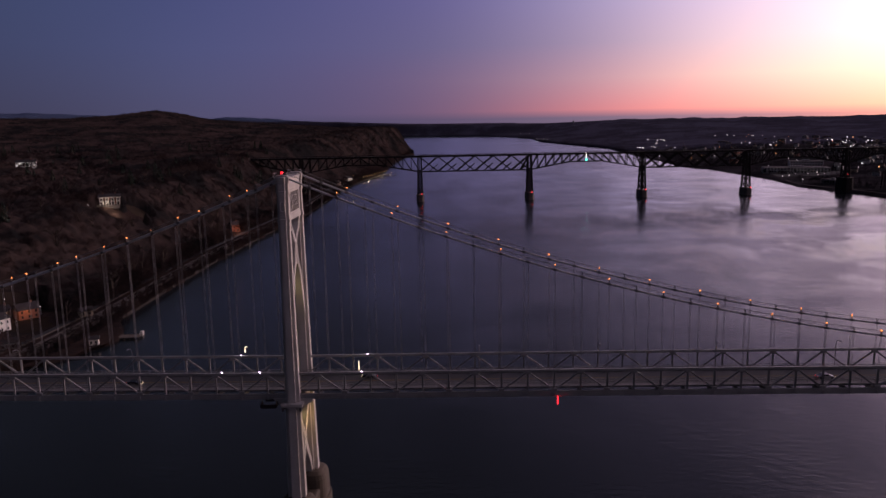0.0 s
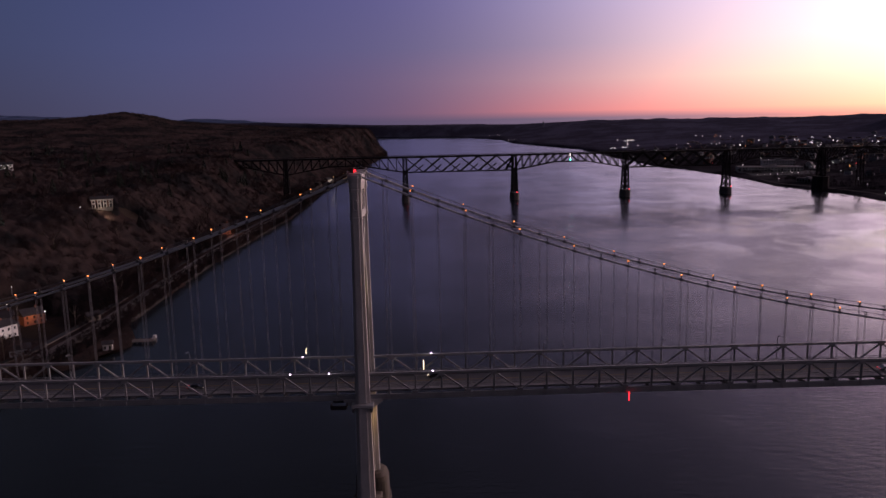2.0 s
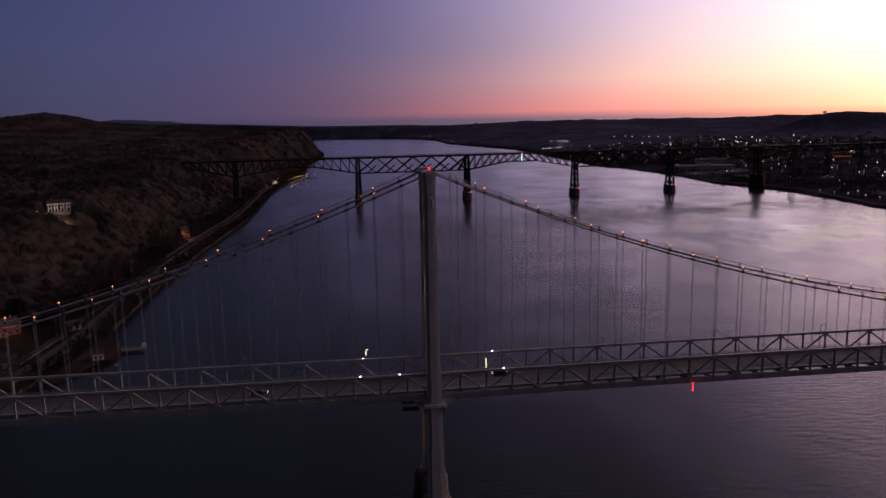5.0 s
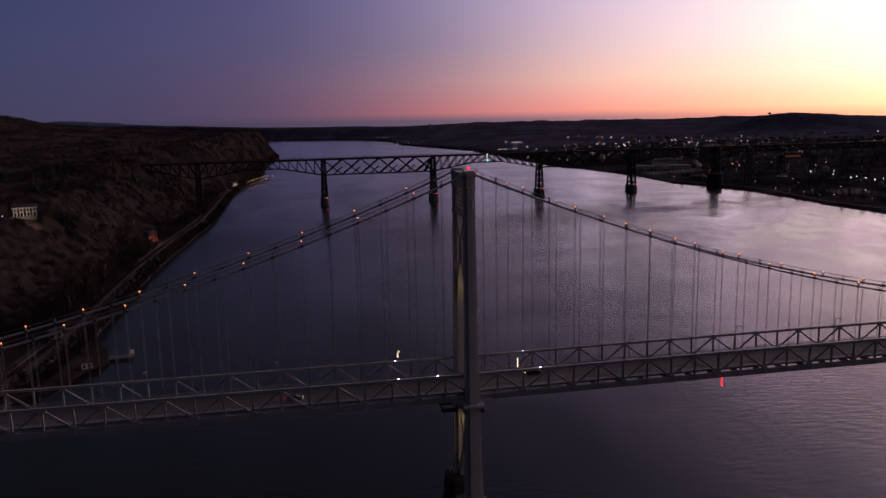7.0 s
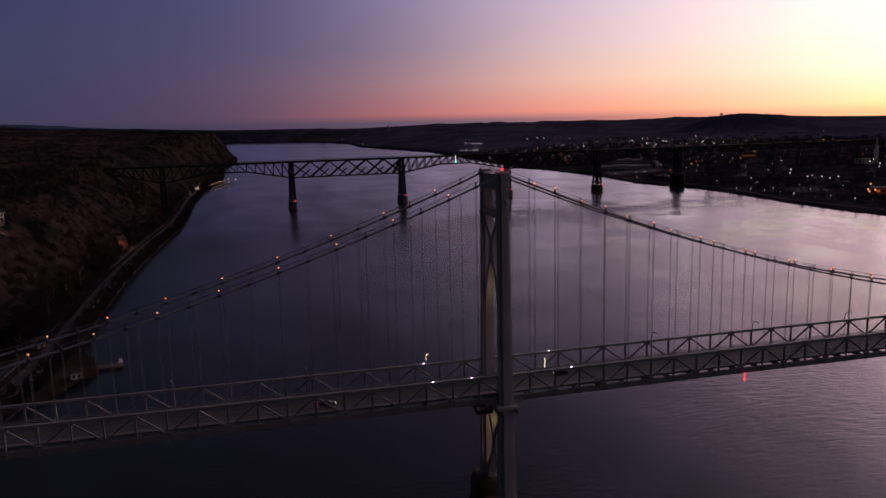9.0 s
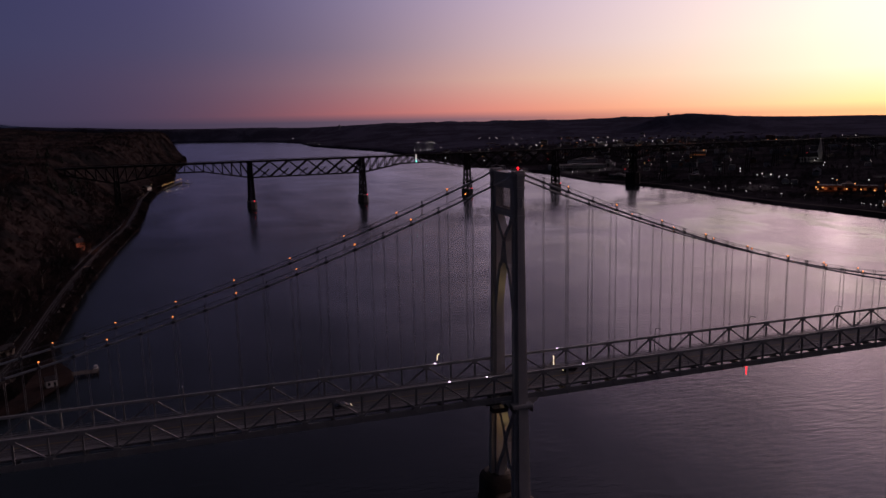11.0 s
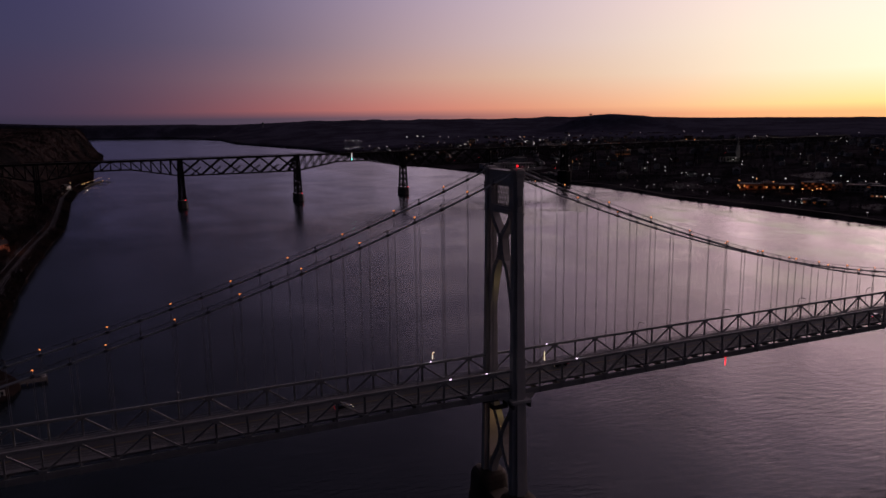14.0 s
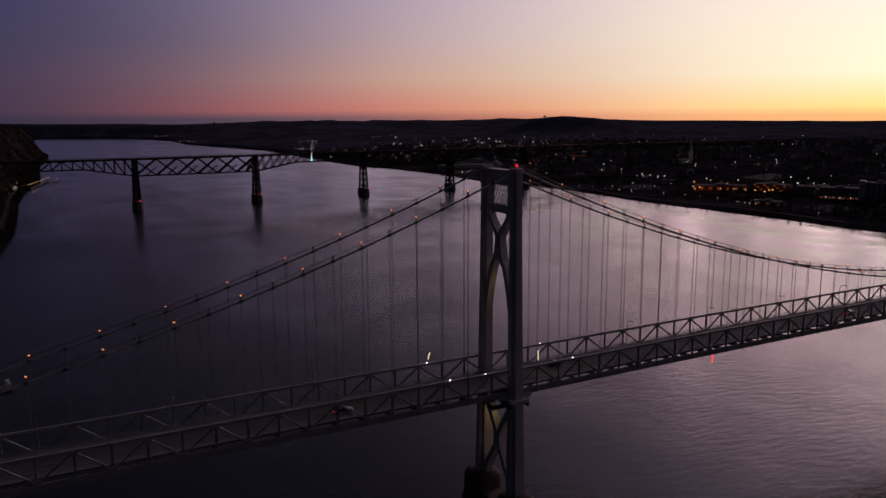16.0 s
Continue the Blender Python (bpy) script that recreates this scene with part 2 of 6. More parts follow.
    L(tilt_patch.outputs[0], both.inputs[2])
    # extra tilt upstream near the east bank to darken its reflection
    upstream_tilt = node(t, "ShaderNodeMapRange", **{"From Min": 480.0, "From Max": 820.0, "To Min": 0.0, "To Max": 1.3})
    L(pos.outputs["Y"], upstream_tilt.inputs["Value"])
    tilt_sum = t.nodes.new("ShaderNodeMath")
    tilt_sum.operation = "MULTIPLY_ADD"
    L(upstream_tilt.outputs[0], tilt_sum.inputs[0])
    L(east.outputs[0], tilt_sum.inputs[1])
    L(both.outputs[0], tilt_sum.inputs[2])
    L(tilt_sum.outputs[0], tilt.inputs["Scale"])
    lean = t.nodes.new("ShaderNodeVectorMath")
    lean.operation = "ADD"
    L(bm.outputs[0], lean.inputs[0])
    L(tilt.outputs[0], lean.inputs[1])
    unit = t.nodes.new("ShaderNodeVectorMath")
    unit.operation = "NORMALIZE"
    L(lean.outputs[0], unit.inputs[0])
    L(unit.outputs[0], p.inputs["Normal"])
    return m


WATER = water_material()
PAINT = material("grey_bridge_paint", (0.50, 0.465, 0.44), 0.55, 0.0, 0.16, 0.25, 2.5, 0.01)
TRUSS = material("weathered_truss_paint", (0.285, 0.275, 0.27), 0.6, 0.0, 0.2, 0.3, 3.0, 0.01)
CABLE = material("cable_wrap_paint", (0.46, 0.45, 0.47), 0.6, 0.0, 0.15, 0.5, 4.0)
# dark paint of the cable bands, also the painted shade inside the tower braces
BAND = material("dark_band_and_recess_shade", (0.10, 0.095, 0.10), 0.6, 0.0, 0.2, 0.5, 4.0)
ROPE = material("galvanised_rope", (0.23, 0.22, 0.23), 0.5, 0.1, 0.15, 0.5, 6.0)
RUST = material("dark_rusted_steel", (0.026, 0.021, 0.021), 0.8, 0.0, 0.35, 0.2, 2.0, 0.02, specular=0.2)
STONE = material("pier_masonry", (0.15, 0.132, 0.122), 0.85, 0.0, 0.3, 0.25, 1.5, 0.05, specular=0.2)
CONCRETE = material("pier_concrete", (0.085, 0.066, 0.052), 0.85, 0.0, 0.25, 0.2, 1.2, 0.03)
RIPRAP = material("river_boulders", (0.048, 0.041, 0.038), 0.9, 0.0, 0.7, 0.35, 1.4, 0.4, specular=0.1)
DECKING = material("worn_deck_surface", (0.068, 0.067, 0.072), 0.8, 0.0, 0.25, 0.15, 3.0, 0.01, specular=0.25)
KERBSTONE = material("sidewalk_concrete", (0.16, 0.152, 0.155), 0.85, 0.0, 0.2, 0.2, 2.0, 0.01)
ASPHALT = material("asphalt", (0.042, 0.042, 0.045), 0.85, 0.0, 0.25, 0.2, 5.0, 0.01, specular=0.2)
FOREST = woods_material("forest_floor", (0.068, 0.044, 0.036), (0.024, 0.020, 0.020), 0.011)
CITYLAND = woods_material("dark_winter_ground", (0.052, 0.046, 0.050), (0.016, 0.015, 0.017), 0.012)
TWIG = woods_material("bare_twigs", (0.098, 0.064, 0.056), (0.030, 0.026, 0.027), 0.013)
CANOPY = woods_material("massed_bare_crowns", (0.078, 0.054, 0.047), (0.021, 0.020, 0.020), 0.013, 0.4)
TOWNTWIG = woods_material("dark_twigs", (0.058, 0.049, 0.056), (0.020, 0.018, 0.021), 0.012)
BARK = material("grey_bark", (0.10, 0.075, 0.062), 0.9, 0.0, 0.3, 0.5, 4.0, 0.03)
PINE = material("dark_needles", (0.020, 0.032, 0.020), 0.85, 0.0, 0.4, 0.3, 2.0)
GRASS = material("dull_winter_grass", (0.032, 0.024, 0.019), 0.95, 0.0, 0.35, 0.05, 1.0, 0.1, specular=0.0)
GRAVEL = material("track_gravel", (0.064, 0.054, 0.050), 0.95, 0.0, 0.3, 0.2, 2.0, 0.05, specular=0.1)
STEELRAIL = material("worn_rail_steel", (0.22, 0.19, 0.18), 0.4, 0.8, 0.2, 0.4, 3.0)
WHITEWALL = material("white_clapboard", (0.62, 0.58, 0.54), 0.7, 0.0, 0.12, 0.2, 2.0)
BRICK = material("red_brick", (0.22, 0.105, 0.075), 0.85, 0.0, 0.25, 0.2, 3.0, 0.02, specular=0.2)
TANWALL = material("tan_render", (0.30, 0.25, 0.20), 0.8, 0.0, 0.2, 0.2, 2.0, specular=0.2)
GREYWALL = material("grey_siding", (0.21, 0.21, 0.225), 0.8, 0.0, 0.2, 0.2, 2.0, specular=0.2)
SLATE = material("dark_shingles", (0.050, 0.045, 0.047), 0.9, 0.0, 0.3, 0.4, 3.0, 0.02, specular=0.1)
FLATROOF = material("gravel_roof", (0.10, 0.09, 0.092), 0.9, 0.0, 0.25, 0.2, 2.0, specular=0.1)
GLASS = material("dark_window_glass", (0.02, 0.022, 0.026), 0.12, 0.0, 0.2, 0.2, 2.0)
PAVING = material("worn_dark_paving", (0.045, 0.044, 0.048), 0.9, 0.0, 0.35, 0.08, 1.0, specular=0.1)
# the blue of distance haze is mixed into the next two base colours
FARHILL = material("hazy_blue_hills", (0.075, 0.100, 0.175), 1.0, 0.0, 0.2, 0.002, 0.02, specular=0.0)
FARLAND = woods_material("haze_tinted_far_woods", (0.082, 0.078, 0.112), (0.046, 0.044, 0.062), 0.006)
TIMBER = material("weathered_planks", (0.11, 0.088, 0.07), 0.85, 0.0, 0.3, 0.5, 4.0, 0.01)
CARDARK = material("dark_car_paint", (0.02, 0.02, 0.025), 0.25, 0.3, 0.1, 0.5, 3.0)
CARGREY = material("silver_car_paint", (0.30, 0.30, 0.32), 0.3, 0.4, 0.1, 0.5, 3.0)
RUBBER = material("tyre_rubber", (0.02, 0.02, 0.02), 0.8)
YELLOWLINE = material("yellow_road_paint", (0.20, 0.14, 0.04), 0.8, 0.0, 0.2, 0.5, 4.0)
AMBER = glow("amber_lamp_glass", (1.0, 0.26, 0.065), 4.2)
WHITELAMP = glow("cool_white_lamp", (0.95, 0.66, 1.0), 7.0)
WARMLAMP = glow("warm_white_lamp", (1.0, 0.78, 0.48), 3.5)
MARINALAMP = glow("marina_lamp", (1.0, 0.55, 0.22), 3.0)
REDLAMP = glow("red_beacon_glass", (1.0, 0.012, 0.022), 6.0)
DIMRED = glow("dim_red_lamp", (1.0, 0.05, 0.06), 2.2)
GREENLAMP = glow("green_lamp_glass", (0.10, 1.0, 0.75), 5.0)
CITYWHITE = glow("city_white_lamp", (1.0, 0.88, 0.86), 5.0)
CITYAMBER = glow("city_amber_lamp", (1.0, 0.36, 0.11), 4.0)
LITWINDOW = glow("lit_window", (1.0, 0.30, 0.10), 0.22)
BRIGHTWINDOW = glow("bright_window", (1.0, 0.93, 0.85), 1.6)
TOWNWALL = material("pale_town_siding", (0.46, 0.44, 0.44), 0.8, 0.0, 0.2, 0.2, 2.0, specular=0.2)


# ---- building helpers ----
def part(name, bm, mat, parent=None, label="", smooth=False):
    me = bpy.data.meshes.new(name)
    bm.to_mesh(me)
    bm.free()
    me.materials.append(mat)
    if smooth:
        for f in me.polygons:
            f.use_smooth = True
    ob = new(name, me)
    ob.parent = parent
    if label:
        ob["label"] = label
    return ob


def from_arrays(name, verts, faces, mat, parent=None, smooth=False):
    me = bpy.data.meshes.new(name)
    me.from_pydata([tuple(v) for v in verts], [], [tuple(f) for f in faces])
    me.update()
    me.materials.append(mat)
    if smooth:
        me.polygons.foreach_set("use_smooth", [True] * len(me.polygons))
    ob = new(name, me)
    ob.parent = parent
    return ob


def empty(name, x=0, y=0, z=0, turn=0):
    ob = new(name)
    ob.empty_display_size = 0.5
    ob.matrix_world = pose(x, y, z, 0, 0, turn)
    return ob


def box(bm, x0, x1, y0, y1, z0, z1, bevel=0.0):
    m = Matrix.Translation(((x0 + x1) / 2, (y0 + y1) / 2, (z0 + z1) / 2)) @ Matrix.Diagonal((x1 - x0, y1 - y0, z1 - z0, 1))
    r = bmesh.ops.create_cube(bm, size=1, matrix=m)
    if bevel:
        edges = list({e for v in r["verts"] for e in v.link_edges})
        bmesh.ops.bevel(bm, geom=edges, offset=bevel, segments=1, affect="EDGES")
    return bm


def cyl(bm, x, y, z0, z1, r0, r1=None, sides=10):
    bmesh.ops.create_cone(bm, cap_ends=True, segments=sides, radius1=r0, radius2=r0 if r1 is None else r1, depth=z1 - z0,
                          matrix=Matrix.Translation((x, y, (z0 + z1) / 2)))
    return bm


def ball(bm, x, y, z, r, sub=2):
    bmesh.ops.create_icosphere(bm, subdivisions=sub, radius=r, matrix=Matrix.Translation((x, y, z)))
    return bm


def loft(bm, rings, closed=True, caps=True):
    """Skin rings of equally many points."""
    made = [[bm.verts.new(p) for p in ring] for ring in rings]
    n = len(made[0])
    for a, b in zip(made, made[1:]):
        for i in range(n if closed else n - 1):
            j = (i + 1) % n
            bm.faces.new((a[i], a[j], b[j], b[i]))
    if caps:
        bm.faces.new(made[0][::-1])
        bm.faces.new(made[-1])
    bmesh.ops.recalc_face_normals(bm, faces=bm.faces)
    return bm


UNIT = {}


def unit_mesh(mat, shape):
    """A bar one metre long in z and one wide, to be stretched: a plain box, an I section, or a round rope."""
    key = (mat.name, shape)
    if key not in UNIT:
        bm = bmesh.new()
        if shape == "I":
            prof = [(-.5, -.5), (.5, -.5), (.5, -.32), (.14, -.32), (.14, .32), (.5, .32), (.5, .5), (-.5, .5), (-.5, .32), (-.14, .32), (-.14, -.32), (-.5, -.32)]
        elif shape == "round":
            prof = [(0.5 * math.cos(a * math.pi / 3), 0.5 * math.sin(a * math.pi / 3)) for a in range(6)]
        else:
            prof = [(-.5, -.42), (-.42, -.5), (.42, -.5), (.5, -.42), (.5, .42), (.42, .5), (-.42, .5), (-.5, .42)]
        loft(bm, [[(x, y, z) for x, y in prof] for z in (0, 1)])
        me = bpy.data.meshes.new(shape.lower() + "_bar")
        bm.to_mesh(me)
        bm.free()
        me.materials.append(mat)
        UNIT[key] = me
    return UNIT[key]


def beam(name, a, b, w, h, mat, parent, shape="box", up=(0, 1, 0)):
    """A bar from a to b; w across the plane of the truss, h in it."""
    a, b = Vector(a), Vector(b)
    z = (b - a).normalized()
    x = Vector(up)
    x = (x - z * x.dot(z)).normalized()
    y = z.cross(x)
    m = Matrix((x * w, y * h, z * (b - a).length)).transposed().to_4x4()
    m.translation = a
    ob = new(name, unit_mesh(mat, shape))
    ob.parent = parent
    ob.matrix_basis = m if parent is None else parent.matrix_world.inverted() @ m
    return ob


def tube(bm, points, r, sides=6):
    rings = []
    for i, p in enumerate(points):
        a, b = Vector(points[max(i - 1, 0)]), Vector(points[min(i + 1, len(points) - 1)])
        d = (b - a).normalized()
        u = d.orthogonal().normalized() if abs(d.z) > 0.9 else d.cross(Vector((0, 0, 1))).normalized()
        v = d.cross(u)
        rings.append([Vector(p) + r * (math.cos(k * 2 * math.pi / sides) * u + math.sin(k * 2 * math.pi / sides) * v) for k in range(sides)])
    return loft(bm, rings)


# ---- the land: two banks of one river, drawn in beyond 2.5 km so that all lies within 4.9 km ----
EYE = np.array((-30.0, -190.0, 111.0))


def drawn_in(p):
    p = np.asarray(p, float)
    v = p - EYE
    d = np.linalg.norm(v, axis=-1, keepdims=True)
    near = np.where(d > 2500, 2500 + 2350 * (1 - np.exp(-(np.maximum(d, 2500) - 2500) / 2350)), d)
    return EYE + v * near / np.maximum(d, 1e-6)


WEST_Y = (-9000, -600, 0, 110, 150, 200, 224, 320, 410, 550, 700, 870, 1030, 1200, 1400, 1600, 2000, 2400, 2520, 2700, 3200, 4500, 5400, 6500, 9000)
WEST_X = (-500, -240, -195, -172, -160, -158, -159, -163, -165, -163, -158, -163, -170, -168, -152, -156, -168, -152, -158, -270, -480, -760, -1300, -3700, -9000)
EAST_Y = (-9000, -600, 287, 350, 407, 455, 510, 567, 605, 648, 700, 750, 825, 880, 941, 1009, 1080, 1157, 1280, 1444, 1520, 2000, 2700, 3300, 3700, 4400, 4900, 5700, 6200, 6800, 7500, 9500)
EAST_X = (900, 640, 603, 603, 602, 598, 596, 590, 592, 590, 597, 599, 604, 596, 582, 567, 572, 580, 574, 562, 534, 540, 566, 470, 410, 425, 330, 140, -400, -1300, -3000, -8000)
SKY_AZ = (-60, -33, -27, -24.2, -21.4, -19.6, -18, -15, -10.8, -9.6, -8.3, -5.7, -1.4, 3, 7, 9.5, 10.8, 12.5, 14.5, 17, 22, 26, 30, 32.5, 34, 37, 40, 44, 47, 51, 57, 90)
SKY_EL = (0.7, 0.77, 0.70, 0.88, 1.2, 0.92, 0.5, 0.28, 0.21, 0.26, 0.05, -0.1, -0.26, -0.28, -0.32, -0.24, -0.1, -0.04, -0.12, -0.12, -0.12, -0.1, -0.06, 0.02, 0.06, -0.06, -0.22, -0.34, -0.32, -0.42, -0.44, -0.5)
TREETOP = 13.0


def smooth01(t):
    t = np.clip(t, 0, 1)
    return t * t * (3 - 2 * t)


def rolling(x, y, size, seed):
    return sum(np.sin(x / (size * k) * 1.7 + seed * 1.3 + k + 0.7 * np.sin(y / (size * k) + seed)) * np.cos(y / (size * k) * 1.3 - seed + 2 * k) for k in (1.0, 0.53, 0.27)) / 2


def west_height(x, y):
    d = np.interp(y, WEST_Y, WEST_X) - x
    r = np.hypot(x - EYE[0], y - EYE[1])
    az = np.degrees(np.arctan2(x - EYE[0], y - EYE[1]))
    top = np.interp(y, (-1000, 150, 300, 420, 700, 860, 1300, 2200, 2600), (30, 22, 38, 48, 52, 60, 68, 90, 84))
    foot = np.interp(y, (-500, 120, 250, 330, 420, 700, 1500, 2300), (80, 62, 48, 32, 26, 28, 30, 4))
    bank = np.interp(d, (-40, 0, 5, 9, 30), (-9, 0, 3.2, 4.6, 5.0))
    h = bank + smooth01((d - foot) / np.interp(y, (300, 700, 1300, 2100, 2600), (66, 84, 110, 90, 60))) * (top - 5)
    h = h + smooth01((d - 120) / 1300) * 22 + smooth01((d - 100) / 200) * rolling(x, y, 170, 1) * 5
    crest = EYE[2] + 3050 * np.tan(np.radians(np.interp(az, SKY_AZ, SKY_EL))) - TREETOP
    ridge = smooth01((r - 1500) / 1550) * smooth01((d - 150) / 500)
    h = h + (crest - h) * ridge
    return np.where(r > 3050, h - (r - 3050) * 0.02 * smooth01((d - 150) / 500), h)


def east_height(x, y):
    d = x - np.interp(y, EAST_Y, EAST_X)
    r = np.hypot(x - EYE[0], y - EYE[1])
    az = np.degrees(np.arctan2(x - EYE[0], y - EYE[1]))
    h = np.interp(d, (-40, 0, 4, 12, 120, 260, 450, 900, 2000, 3500), (-9, 0, 2.6, 4.0, 6, 14, 27, 36, 46, 60))
    h = h + smooth01((d - 200) / 500) * rolling(x, y, 260, 4) * 4
    h = h + 60 * np.exp(-((x - 1990) / 170) ** 2 - ((y - 2900) / 230) ** 2) + 50 * np.exp(-((x - 2230) / 230) ** 2 - ((y - 2760) / 230) ** 2)
    crest = EYE[2] + 6500 * np.tan(np.radians(np.interp(az, SKY_AZ, SKY_EL))) - 4
    crest = crest + 5.0 * np.sin(az * 0.9) + 4.0 * np.sin(az * 2.1 + 1) + 2.5 * np.sin(az * 5.3)
    far = smooth01((r - 3400) / 3000) * smooth01((d - 60) / 700)
    return h + (crest - h) * far


def bank(name, shore_y, shore_x, side, height, mat, ys, ds):
    yy, dd = np.meshgrid(ys, ds, indexing="ij")
    xx = np.interp(yy, shore_y, shore_x) + side * dd
    # small coves and points along the water's edge
    xx = xx + side * 3.0 * rolling(yy * 3, yy, 60, 2) * np.exp(-np.maximum(dd, 0) / 60)
    shore = np.interp(yy, shore_y, shore_x)
    zz = height(shore + side * dd, yy)
    p = drawn_in(np.stack([xx, yy, zz], -1)).reshape(-1, 3)
    n, k = len(ys), len(ds)
    faces = [(i * k + j, (i + 1) * k + j, (i + 1) * k + j + 1, i * k + j + 1) for i in range(n - 1) for j in range(k - 1)]
    if side < 0:
        faces = [f[::-1] for f in faces]
    return from_arrays(name, p, faces, mat, smooth=True)


YS = np.concatenate([np.linspace(-5000, -200, 14), np.arange(-150, 1800, 14), np.arange(1800, 3600, 40), np.geomspace(3600, 14000, 46)])
DS = np.concatenate([[-40, -12, 0, 2, 5, 9, 14, 20, 27, 34], np.arange(40, 200, 8), np.geomspace(200, 9000, 60)])
ground_w = bank("ground_west", WEST_Y, WEST_X, -1, west_height, FOREST, YS, DS)
tagged(ground_w, "steep brown wooded river bank rising to low hills", "ground", kind="structure")
ground_e = bank("ground_east", EAST_Y, EAST_X, 1, east_height, CITYLAND, YS, DS)
# the wooded country beyond the town, with distance haze put into its colour
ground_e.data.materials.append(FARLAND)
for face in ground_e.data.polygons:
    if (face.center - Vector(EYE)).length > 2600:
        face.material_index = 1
tagged(ground_e, "dark low river bank of a town rising to far hills", "ground", kind="structure")


def river():
    rs = np.concatenate([[0.0], np.geomspace(30, 20000, 56)])
    n = 120
    verts, faces = [], []
    for r in rs:
        for k in range(n):
            a = 2 * math.pi * k / n
            verts.append((EYE[0] + r * math.sin(a), EYE[1] + r * math.cos(a), 0.0))
    for i in range(len(rs) - 1):
        for k in range(n):
            j = (k + 1) % n
            q = (i * n + k, i * n + j, (i + 1) * n + j, (i + 1) * n + k)
            faces.append(q[1:] if i == 0 else q)
    ob = from_arrays("water", drawn_in(np.array(verts)), [f[::-1] for f in faces], WATER, smooth=True)
    return tagged(ob, "calm dark river reflecting the pink dawn sky", "river", kind="structure")


river()


def distant_hills(az0, az1, far, mat, peaks, label):
    rows = []
    azs = np.arange(az0, az1 + 0.01, 0.25)
    el = np.interp(azs, *peaks) + 0.016 * np.sin(azs * 3.1) + 0.012 * np.sin(azs * 7.7 + 2 * np.sin(azs)) + 0.006 * np.sin(azs * 19)
    for dist, k in ((far - 90, 0.0), (far - 40, 0.75), (far, 1.0), (far + 25, 0.6)):
        z = EYE[2] - 60 + k * (60 + far * np.tan(np.radians(el)))
        rows.append([(EYE[0] + dist * math.sin(radians(a)), EYE[1] + dist * math.cos(radians(a)), h) for a, h in zip(azs, z)])
    n = len(azs)
    faces = [(i * n + j, i * n + j + 1, (i + 1) * n + j + 1, (i + 1) * n + j) for i in range(3) for j in range(n - 1)]
    return tagged(from_arrays("backdrop", [p for r in rows for p in r], faces, mat, smooth=True), label, "hills", kind="structure")


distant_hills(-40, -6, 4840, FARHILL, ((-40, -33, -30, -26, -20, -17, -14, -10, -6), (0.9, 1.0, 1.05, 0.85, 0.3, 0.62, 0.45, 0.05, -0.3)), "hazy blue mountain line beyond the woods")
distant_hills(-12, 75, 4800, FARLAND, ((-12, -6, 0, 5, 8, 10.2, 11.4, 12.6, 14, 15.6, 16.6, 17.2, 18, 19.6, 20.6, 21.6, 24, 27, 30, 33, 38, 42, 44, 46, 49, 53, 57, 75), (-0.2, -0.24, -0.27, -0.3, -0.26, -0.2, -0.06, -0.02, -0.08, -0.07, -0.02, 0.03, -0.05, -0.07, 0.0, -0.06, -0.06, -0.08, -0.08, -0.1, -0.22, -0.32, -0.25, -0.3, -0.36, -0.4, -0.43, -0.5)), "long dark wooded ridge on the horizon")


# ---- suspension bridge: axis along x, west tower at x = 0 ----
BY = -0.97
HALF = 7.61
PANEL = 7.0
WEST_END, EAST_END = -231.0, 462.0
MID = 228.0


def top_z(x):
    """Top chord of the stiffening trusses, gently arched over the river."""
    return 47.4 - 1.35 * ((x - MID) / MID) ** 2 if x > 0 else 46.05 + 0.003 * x


def cable_z(x):
    if x > 2 * MID:
        return cable_z(2 * MID - x)
    return 50.65 + 9.3e-4 * (x - MID) ** 2 if x >= 0 else 98.6 + 0.427 * x + 8.36e-4 * x * x


DEPTH = 5.9


def stiffening_truss(y, label):
    thing = tagged(empty("stiffening_truss"), label, "bridge truss", "stiffening trusses of the suspension bridge")
    xs = [WEST_END + PANEL * i for i in range(int((EAST_END - WEST_END) / PANEL) + 1)]
    for name, dz, w, h in (("top_chord", 0.0, 0.62, 0.62), ("bottom_chord", -DEPTH, 0.6, 0.6)):
        bm = bmesh.new()
        loft(bm, [[(x, y + sy * w / 2, top_z(x) + dz + sz * h / 2) for sy, sz in ((-1, -1), (1, -1), (1, 1), (-1, 1))] for x in xs])
        part(name, bm, TRUSS, thing)
    for x in xs:
        beam("post", (x, y, top_z(x) - DEPTH + 0.3), (x, y, top_z(x) - 0.3), 0.42, 0.42, TRUSS, thing, "I")
    for x0, x1 in zip(xs, xs[1:]):
        high0 = round((x0 + 7) / PANEL) % 2 == 0
        a, b = (x0, y, top_z(x0) - 0.3), (x1, y, top_z(x1) - DEPTH + 0.3)
        if not high0:
            a, b = (x0, y, top_z(x0) - DEPTH + 0.3), (x1, y, top_z(x1) - 0.3)
        beam("diagonal", a, b, 0.36, 0.40, TRUSS, thing, "I")
        if -160 < x0 < 260:
            gx, gz = (x0, top_z(x0) - 0.55) if high0 else (x0, top_z(x0) - DEPTH + 0.55)
            beam("gusset_plate", (gx - 0.75, y, gz), (gx + 0.75, y, gz), 0.66, 0.85, TRUSS, thing)
    return thing


stiffening_truss(BY - HALF, "grey steel stiffening truss along the southern edge of the bridge deck")
stiffening_truss(BY + HALF, "grey steel stiffening truss along the northern edge of the bridge deck")


def road_z(x):
    return top_z(x) - DEPTH + 1.0


